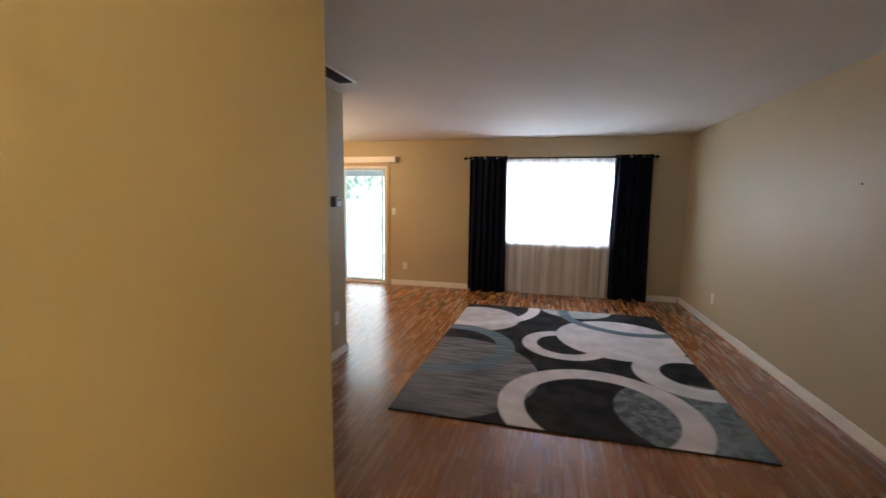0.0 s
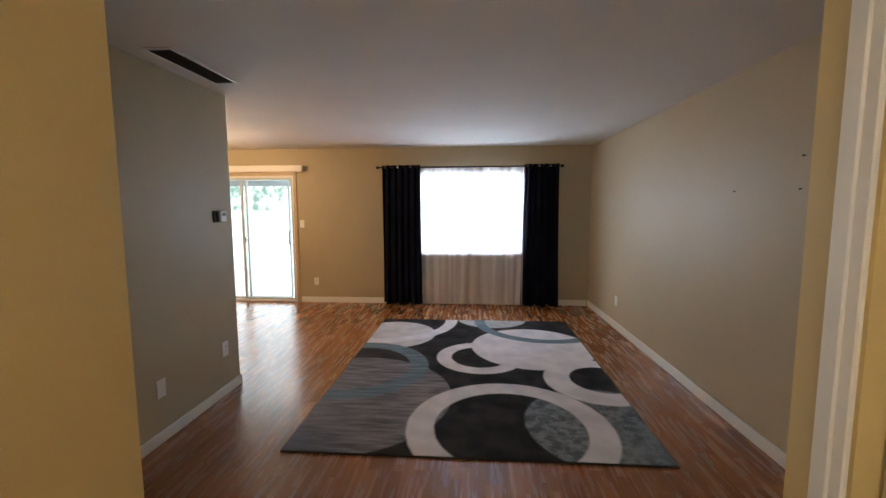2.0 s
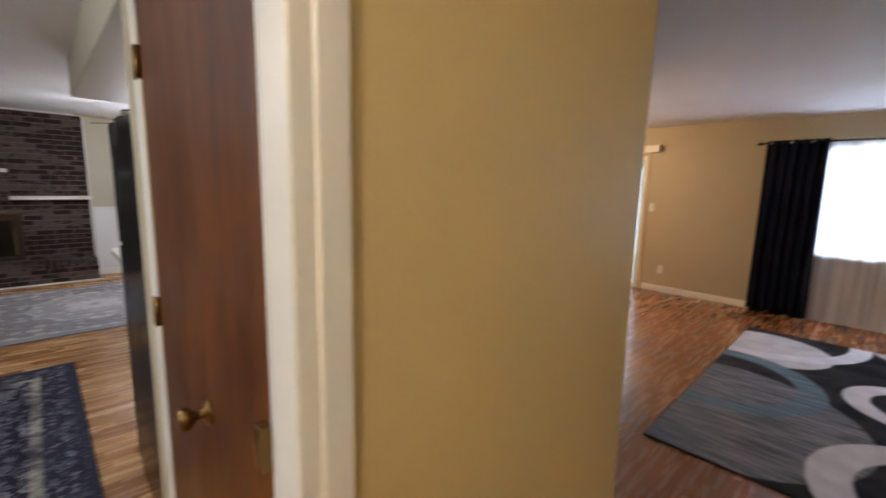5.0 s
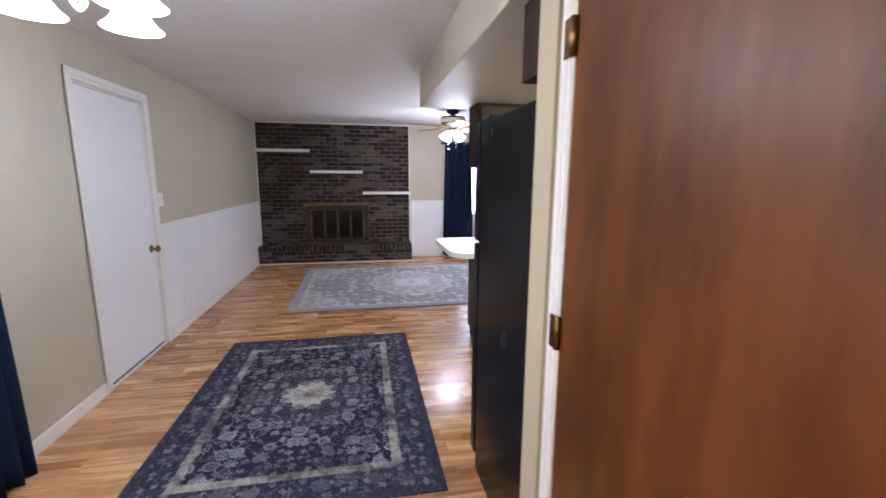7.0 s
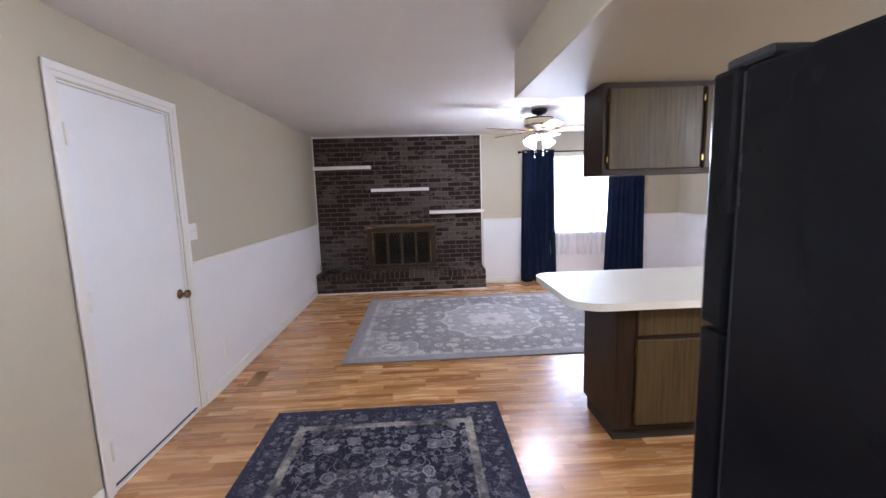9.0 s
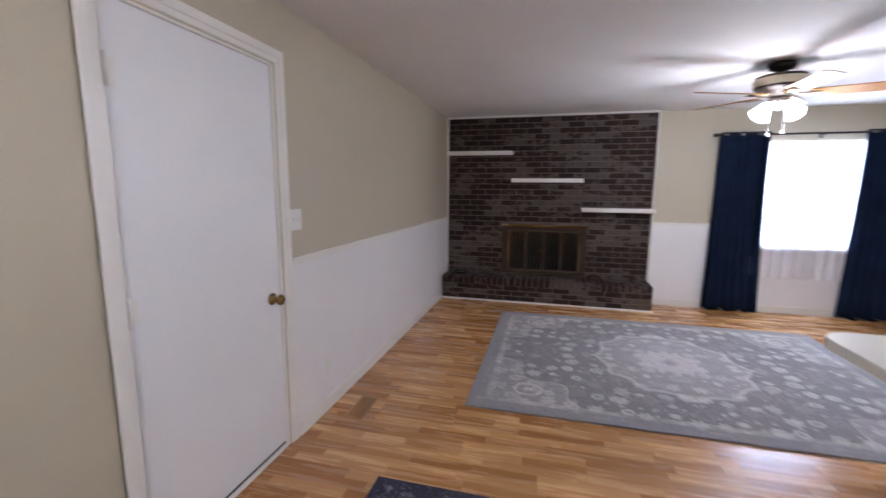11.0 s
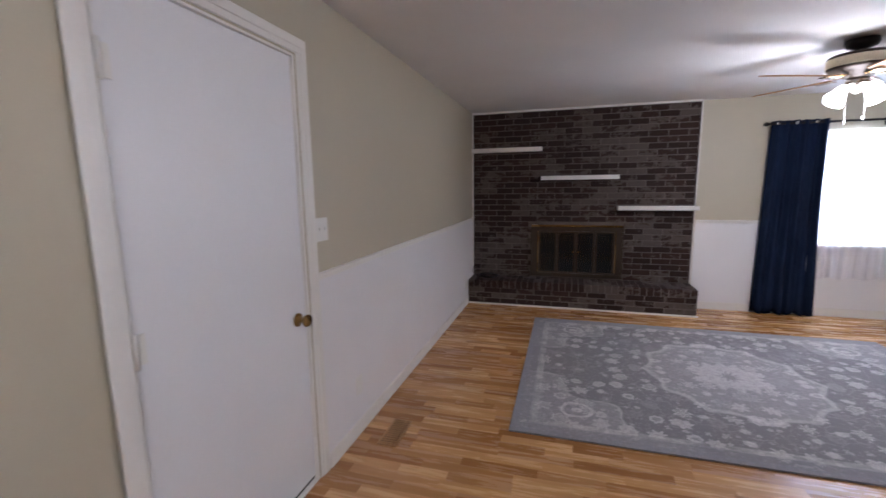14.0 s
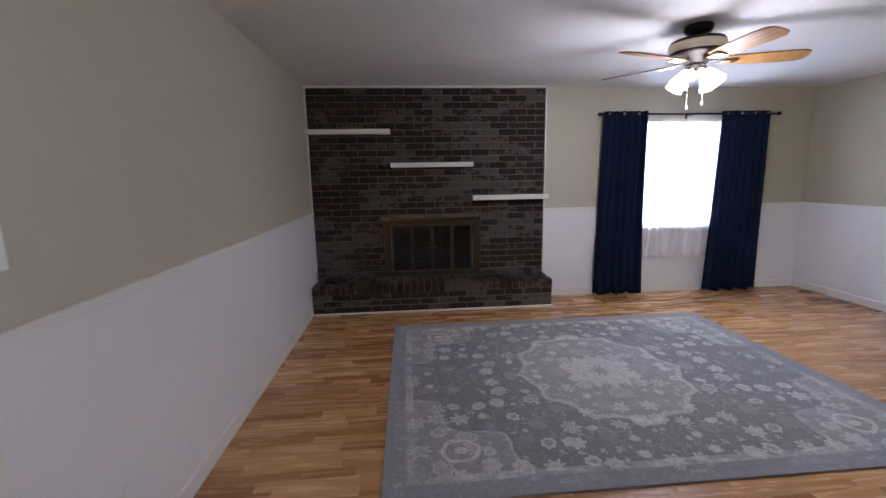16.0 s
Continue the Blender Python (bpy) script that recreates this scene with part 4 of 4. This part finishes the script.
for x, y, d in ((0.05, 0.03, 0.48), (0.02, -0.06, 0.50)):
    c = part("pull_chain", tube([(x, y, -0.29), (x, y, -d)], 0.0014, 5), CHROME, fan)
    part("chain_knob", lathe([(0, -d), (0.006, -d - 0.004), (0.008, -d - 0.014), (0.005, -d - 0.024), (0, -d - 0.026)], 10, Matrix.Translation((x, y, 0))), CHROME, c)

# ---- chandelier ----
ch = thing("chandelier", (-3.56, -2.19, H), "nickel chandelier with four lit white bell shades", "chandelier")
part("canopy", lathe([(0, 0), (0.065, 0), (0.06, -0.02), (0.015, -0.03), (0, -0.03)], 24), CHROME, ch)
part("stem", lathe([(0, -0.03), (0.009, -0.03), (0.009, -0.20), (0.03, -0.22), (0.034, -0.27), (0.018, -0.31), (0.014, -0.35), (0.024, -0.365), (0.014, -0.385), (0.0, -0.395)], 20), CHROME, ch)
BIG = [(0.025, 0.0), (0.036, -0.012), (0.046, -0.04), (0.056, -0.075), (0.078, -0.105), (0.094, -0.118), (0.090, -0.119), (0.050, -0.075), (0.040, -0.04), (0.025, -0.012), (0.025, 0.0)]
for k in range(4):
    a = math.radians(160 + 90 * k)
    x, y = 0.185 * math.cos(a), 0.185 * math.sin(a)
    arm = part("arm", tube([(0.02 * math.cos(a), 0.02 * math.sin(a), -0.26), (0.4 * x, 0.4 * y, -0.30), (0.75 * x, 0.75 * y, -0.285), (x, y, -0.24), (x, y, -0.27)], 0.008), CHROME, ch)
    part("shade", lathe(BIG, 24, Matrix.Translation((x, y, -0.268))), SHADE, arm, "lit white glass bell shade")

# unseen ceiling fixtures, added to go with the foyer, nook and kitchen lamps
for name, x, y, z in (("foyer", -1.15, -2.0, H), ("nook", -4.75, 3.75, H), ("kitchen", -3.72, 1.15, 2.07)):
    e = thing("unseen_ceiling_light", (x, y, z), "added frosted glass flush ceiling light out of view, lit", "ceiling light")
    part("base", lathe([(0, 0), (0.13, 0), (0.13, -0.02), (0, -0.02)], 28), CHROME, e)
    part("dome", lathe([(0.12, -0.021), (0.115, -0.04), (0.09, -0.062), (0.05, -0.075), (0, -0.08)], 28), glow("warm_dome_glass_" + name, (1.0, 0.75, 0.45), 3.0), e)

# ---- kitchen ----
fridge = thing("refrigerator", (-3.192, -0.832, 0), "tall black refrigerator standing in the kitchen alcove", "refrigerator")
part("cabinet_body", boxes((-0.64, 0.0, 0.0, 0.86, 0.02, 1.705), bevel=0.008, seg=2), FRIDGE, fridge)
part("kick_grille", boxes((-0.66, -0.60, 0.02, 0.84, 0.0, 0.07)), RUBBER, fridge)
part("gasket", boxes((-0.655, -0.641, 0.012, 0.848, 0.08, 1.70)), RUBBER, fridge)
for z0, z1 in ((0.08, 1.16), (1.17, 1.715)):
    d = part("door", boxes((-0.735, -0.656, 0.0, 0.86, z0, z1), bevel=0.012, seg=2), FRIDGE, fridge)
    part("handle", tube([(-0.735, 0.06, z0 + (0.62 if z0 < 1 else 0.06)), (-0.775, 0.06, z0 + (0.64 if z0 < 1 else 0.08)), (-0.775, 0.06, z1 - 0.08 if z0 < 1 else z1 - 0.14), (-0.735, 0.06, z1 - 0.06 if z0 < 1 else z1 - 0.12)], 0.012), CHROME, d, "silver bar handle")
part("hinge_cover", boxes((-0.72, -0.60, 0.02, 0.12, 1.716, 1.738), bevel=0.006), RUBBER, fridge)


def overlay_cabinet(name, where, w, d, h, doors, label, drawer=0.0, kick=0.0, hang=False, first=0.02):
    """Frame cabinet facing +x in its own metres; width along y."""
    e = thing(name, where, label, "cabinet", "dark kitchen cabinets")
    part("body", boxes((-d, 0.0, 0.0, w, kick, h), bevel=0.002), CABINET, e)
    if kick:
        part("toe_kick", boxes((-d + 0.02, -0.06, 0.02, w - 0.01, 0.0, kick)), DARK, e)
    step = (w - 2 * first) / doors
    for k in range(doors):
        a, b = first + k * step + 0.012, first + (k + 1) * step - 0.012
        top = h - 0.03
        if drawer:
            part("drawer_front", boxes((0.001, 0.020, a, b, top - drawer, top), bevel=0.005, seg=2), CABINET_DOOR, e)
            top -= drawer + 0.028
        dd = part("door", boxes((0.001, 0.020, a, b, kick + 0.03, top), bevel=0.005, seg=2), CABINET_DOOR, e)
        for z in (kick + 0.09, top - 0.06):
            part("hinge", boxes((0.002, 0.012, a - 0.011, a - 0.001, z - 0.018, z + 0.018), bevel=0.002), BRASS, dd, "small brass hinge")
    return e


overlay_cabinet("base_cabinet", (-5.20, -0.41, 0), 1.32, 0.46, 0.845, 2, "dark brown oak base cabinet with drawers under the counter", drawer=0.155, kick=0.10, first=0.10)
overlay_cabinet("base_cabinet", (-5.20, 0.912, 0), 1.34, 0.46, 0.845, 2, "dark brown oak base cabinet with drawers under the counter", drawer=0.155, kick=0.10)
overlay_cabinet("wall_cabinet", (-5.44, -0.41, 1.55), 1.18, 0.28, 0.519, 2, "dark brown oak wall cabinet hung below the soffit")
overlay_cabinet("wall_cabinet", (-5.44, 0.772, 1.55), 1.18, 0.28, 0.519, 2, "dark brown oak wall cabinet hung below the soffit")
overlay_cabinet("wall_cabinet", (-3.51, 0.125, 1.805), 0.90, 0.319, 0.264, 2, "dark brown oak cabinet above the refrigerator").rotation_euler = (0, 0, math.pi)

top = thing("countertop", (-5.06, -0.69, 0.846), "cream laminate peninsula countertop with rounded corners", "countertop")
ring = []
for ccx, ccy, a0, r in ((-0.16, 0.16, -90, 0.16), (-0.001, 2.944, 0, 0.001), (-0.869, 2.944, 90, 0.001), (-0.75, 0.12, 180, 0.12)):
    for k in range(9):
        a = math.radians(a0 + k * 90 / 8)
        ring.append((ccx + r * math.cos(a), ccy + r * math.sin(a)))


def plate(points, z0, z1, shrink=0.0):
    """A flat plate with this outline."""
    bm = bmesh.new()
    mid = Vector((-0.435, 1.47))
    pts = [Vector(p) - (Vector(p) - mid).normalized() * shrink for p in points]
    lo = [bm.verts.new((p.x, p.y, z0)) for p in pts]
    hi = [bm.verts.new((p.x, p.y, z1)) for p in pts]
    bm.faces.new(lo[::-1])
    bm.faces.new(hi)
    for i in range(len(pts)):
        bm.faces.new((lo[i], lo[(i + 1) % len(pts)], hi[(i + 1) % len(pts)], hi[i]))
    bmesh.ops.remove_doubles(bm, verts=bm.verts, dist=0.002)
    bmesh.ops.recalc_face_normals(bm, faces=bm.faces)
    return bm


part("edge_band", plate(ring, 0.0, 0.0385), LAMINATE, top)
part("top_sheet", plate(ring, 0.0386, 0.041, 0.0012), LAMINATE, top)

carton = thing("white_box", (-5.83, 0.99, 0.8875), "small closed white box on the countertop", "box")
part("tray", boxes((-0.12, 0.12, -0.10, 0.22, 0.0, 0.055), bevel=0.002), PLASTIC, carton)
part("lid", boxes((-0.122, 0.122, -0.102, 0.222, 0.0555, 0.075), bevel=0.002), PLASTIC, carton)


# ---- wall plates, vents and small things ----
def wall_plate(name, where, turn, label, gang=1, kind="outlet"):
    """A plate on a wall; local y points into the room."""
    e = thing(name, where, label, "outlet" if kind == "outlet" else "switch")
    e.rotation_euler = (0, 0, turn)
    w = 0.072 if gang == 1 else 0.115
    part("plate", boxes((-w / 2, w / 2, 0.0, 0.006, -0.058, 0.058), bevel=0.003, seg=2), PLASTIC, e)
    for g in range(gang):
        x = (g - (gang - 1) / 2) * 0.046
        if kind == "outlet":
            for z in (-0.02, 0.02):
                s = part("socket", boxes((x - 0.016, x + 0.016, 0.0055, 0.008, z - 0.013, z + 0.013), bevel=0.002), PLASTIC, e)
                part("slots", boxes((x - 0.008, x - 0.005, 0.0075, 0.0085, z - 0.004, z + 0.006), (x + 0.005, x + 0.008, 0.0075, 0.0085, z - 0.004, z + 0.006)), DARK, s)
        elif kind == "switch":
            part("toggle", boxes((x - 0.005, x + 0.005, 0.005, 0.017, -0.004, 0.012), bevel=0.002), PLASTIC, e)
    return e


R = math.radians
wall_plate("wall_outlet", (-3.547, 5.37, 0.33), R(180), "white outlet plate on the khaki wall")
wall_plate("light_switch", (-3.745, 5.37, 1.224), R(180), "white light switch beside the sliding door", 1, "switch")
out_of_square(wall_plate("wall_outlet", (0.588, 4.204, 0.34), R(90), "white outlet plate on the khaki wall"))
out_of_square(wall_plate("wall_outlet", (0.588, 1.42, 0.39), R(90), "white outlet plate on the khaki wall"))
wall_plate("blank_plate", (-3.07, 1.505, 0.345), R(-90), "white blank plate low on the stub wall", 1, "blank")
wall_plate("wall_outlet", (-3.07, 2.19, 0.365), R(-90), "white outlet plate low on the stub wall")
wall_plate("light_switch", (-6.035, -3.09, 1.258), 0, "white double light switch beside the white door", 2, "switch")
wall_plate("blank_plate", (-6.331, -3.081, 0.30), 0, "white blank plate low on the wainscot", 1, "blank")
wall_plate("wall_outlet", (-9.15, -3.081, 0.25), 0, "white outlet plate near the hearth")
wall_plate("wall_outlet", (-9.38, -3.081, 0.43), 0, "white outlet plate above the hearth")
wall_plate("wall_outlet", (-8.62, 2.681, 0.32), R(180), "white outlet plate on the wainscot")

th = thing("thermostat", (-3.07, 2.19, 1.41), "small white wall thermostat with a dark base", "thermostat")
part("base", boxes((0.0, 0.012, -0.06, 0.06, -0.045, 0.045), bevel=0.003), BRONZE, th)
part("cover", boxes((0.0125, 0.036, -0.010, 0.062, -0.040, 0.040), bevel=0.004), PLASTIC, th)
part("display", boxes((0.0362, 0.0375, 0.004, 0.05, 0.004, 0.028)), plain("grey_display", (0.20, 0.22, 0.20), 0.5), th, "grey display")

vent = thing("ceiling_vent", (-2.85, 1.71, H), "dark slotted return-air grille in the ceiling with a white rim", "vent")
part("backing", boxes((-0.066, 0.066, -0.31, 0.31, -0.004, -0.001)), DARK, vent)
part("frame", boxes((-0.085, -0.066, -0.33, 0.33, -0.010, -0.001), (0.066, 0.085, -0.33, 0.33, -0.010, -0.001), (-0.066, 0.066, -0.33, -0.31, -0.010, -0.001), (-0.066, 0.066, 0.31, 0.33, -0.010, -0.001), bevel=0.002), VINYL, vent)
for k in range(9):
    x = -0.058 + k * 0.0145
    bm = boxes((-0.004, 0.004, -0.309, 0.309, -0.0012, 0.0012))
    bm.transform(pose(x, 0, -0.009, 0, 55, 0))
    part("slat", bm, BRONZE, vent)

fv = thing("floor_register", (-6.375, -2.875, 0.0), "wood-toned slotted floor register beside the wainscot", "floor vent")
part("frame", boxes((-0.135, 0.135, -0.06, -0.048, 0.0, 0.006), (-0.135, 0.135, 0.048, 0.06, 0.0, 0.006), (-0.135, -0.12, -0.048, 0.048, 0.0, 0.006), (0.12, 0.135, -0.048, 0.048, 0.0, 0.006), bevel=0.001), BLADE, fv)
part("recess", boxes((-0.12, 0.12, -0.048, 0.048, 0.0005, 0.002)), BRONZE, fv)
for k in range(12):
    x = -0.11 + 0.02 * k
    part("slat", boxes((x - 0.006, x + 0.006, -0.048, 0.048, 0.002, 0.005)), BLADE, fv)

for y, z in ((1.509, 1.744), (2.076, 1.573), (1.515, 1.567)):
    e = thing("wall_nail", (0.588, y, z), "small dark nail in the khaki wall", "nail")
    part("shank", lathe([(0, 0), (0.002, 0), (0.002, 0.012), (0.006, 0.012), (0.006, 0.015), (0, 0.015)], 8, pose(0, 0, 0, 0, -90, 0)), BLACK_METAL, e)
    out_of_square(e)

# ---- bricks and floor strips ----
L, C, J = 0.203, 0.0699, 0.010


def brick_mesh(name, dx, dy, dz):
    """Brick with its back on x = 0, slightly rounded."""
    bm = boxes((0, dx, -dy / 2, dy / 2, -dz / 2, dz / 2), bevel=0.003)
    return mesh_of(name, bm, BRICK)


cache = {}


def put_brick(x, y, z, dx, dy, dz):
    key = (round(dx, 3), round(dy, 3), round(dz, 3))
    if key not in cache:
        cache[key] = brick_mesh("brick", *key)
    ob = new("brick", cache[key])
    ob.parent = chimney
    ob.location = (x - BX, y - cy, z)


brng = random.Random(9)
row, z = 0, 0.325 + C / 2 - 0.02
while z + C / 2 < 2.345:
    y = Y0 - (L / 2 if row % 2 else 0)
    while y < Y1 - 0.03:
        a, b = max(y, Y0), min(y + L - J, Y1 - 0.004)
        spans = [(a, b)]
        if z + C / 2 > FZ0 and z - C / 2 < FZ1:
            spans = [(s, e) for s, e in ((a, min(b, FY0 - 0.002)), (max(a, FY1 + 0.002), b)) if e - s > 0.035]
        for s, e in spans:
            if e - s > 0.03:
                put_brick(BX + 0.058, (s + e) / 2, z, 0.010 + brng.uniform(-0.002, 0.002), e - s, C - J)
        y += L
    row += 1
    z += C
# hearth: two stretcher courses and a rowlock top
for r in range(3):
    zc = 0.016 + C * (r + 0.5) * 0.94
    y = Y0 - (L / 2 if r % 2 else 0)
    while y < Y1 - 0.03:
        a, b = max(y, Y0), min(y + L - J, Y1 + 0.004)
        put_brick(-9.243, (a + b) / 2, zc, 0.012 + brng.uniform(-0.002, 0.002), b - a, C * 0.94 - J)
        y += L
ny = round((Y1 + 0.012 - Y0) / 0.0735)
for k in range(ny):
    yy = Y0 + (k + 0.5) * (Y1 + 0.012 - Y0) / ny
    put_brick(-9.435, yy, 0.259, 0.212 + brng.uniform(-0.004, 0.004), 0.0625, 0.092)
    put_brick(-9.575, yy, 0.259, 0.133, 0.0625, 0.090)
# side of the hearth
for r in range(3):
    zc = 0.016 + C * (r + 0.5) * 0.94
    for a, b in ((-9.62, -9.45), (-9.44, -9.245)):
        put_brick(a, Y1 + 0.006, zc, b - a, 0.012, C * 0.94 - J)

SW = 0.066
frng = random.Random(3)
near, rest = [], []
x = -9.62
while x < 0.80:
    y = -3.2 - frng.uniform(0, 0.4)
    while y < 5.48:
        ln = frng.choice((0.26, 0.33, 0.40, 0.48))
        a, b = max(y, -3.2), min(y + ln, 5.48)
        if b - a > 0.02:
            if -5.2 < x < -3.2 and a > -3.1 and b < -0.8:
                near.append((x, a, ln if b == y + ln and a == y else b - a))
            else:
                rest.append((x, a, b - a))
        y += ln
    x += SW
near, rest = near[:300], rest + near[300:]
G = 0.0003


def strip_verts(x, y, ln):
    top = [(x + G, y + G, 0.0), (x + SW - G, y + G, 0.0), (x + SW - G, y + ln - G, 0.0), (x + G, y + ln - G, 0.0)]
    low = [(x, y, -0.00005), (x + SW, y, -0.00005), (x + SW, y + ln, -0.00005), (x, y + ln, -0.00005)]
    base = [(x, y, -0.011), (x + SW, y, -0.011), (x + SW, y + ln, -0.011), (x, y + ln, -0.011)]
    return top + low + base


FACES = [(0, 1, 2, 3)] + [(i + 4, (i + 1) % 4 + 4, (i + 1) % 4, i) for i in range(4)] + [(i + 8, (i + 1) % 4 + 8, (i + 1) % 4 + 4, i + 4) for i in range(4)]
def in_kitchen(p):
    """The honey-coloured boards lie west of the foyer and south of the living room."""
    return (p[0] < -1.97 and p[1] < -0.2) or (p[0] < -3.13 and p[1] < 2.3)


for label, material, chosen in (("honey oak strip laminate flooring", STRIP, [p for p in rest if in_kitchen(p)]), ("reddish oak strip laminate flooring", RED_STRIP, [p for p in rest if not in_kitchen(p)])):
    verts, faces = [], []
    for p in chosen:
        o = len(verts)
        verts += strip_verts(*p)
        faces += [tuple(i + o for i in f) for f in FACES]
    me = bpy.data.meshes.new("floor_strips")
    me.from_pydata(verts, [], faces)
    me.materials.append(material)
    ob = new("floor_strips", me)
    ob.parent = bpy.data.objects["floor"]
    tagged(ob, label, kind="stuff")
shared = {}
for x, y, ln in near:
    key = round(ln, 3)
    if key not in shared:
        m2 = bpy.data.meshes.new("floor_strip")
        m2.from_pydata(strip_verts(0, 0, key), [], FACES)
        m2.materials.append(STRIP)
        shared[key] = m2
    ob = new("floor_strip", shared[key])
    ob.parent = bpy.data.objects["floor"]
    ob.location = (x, y, 0)
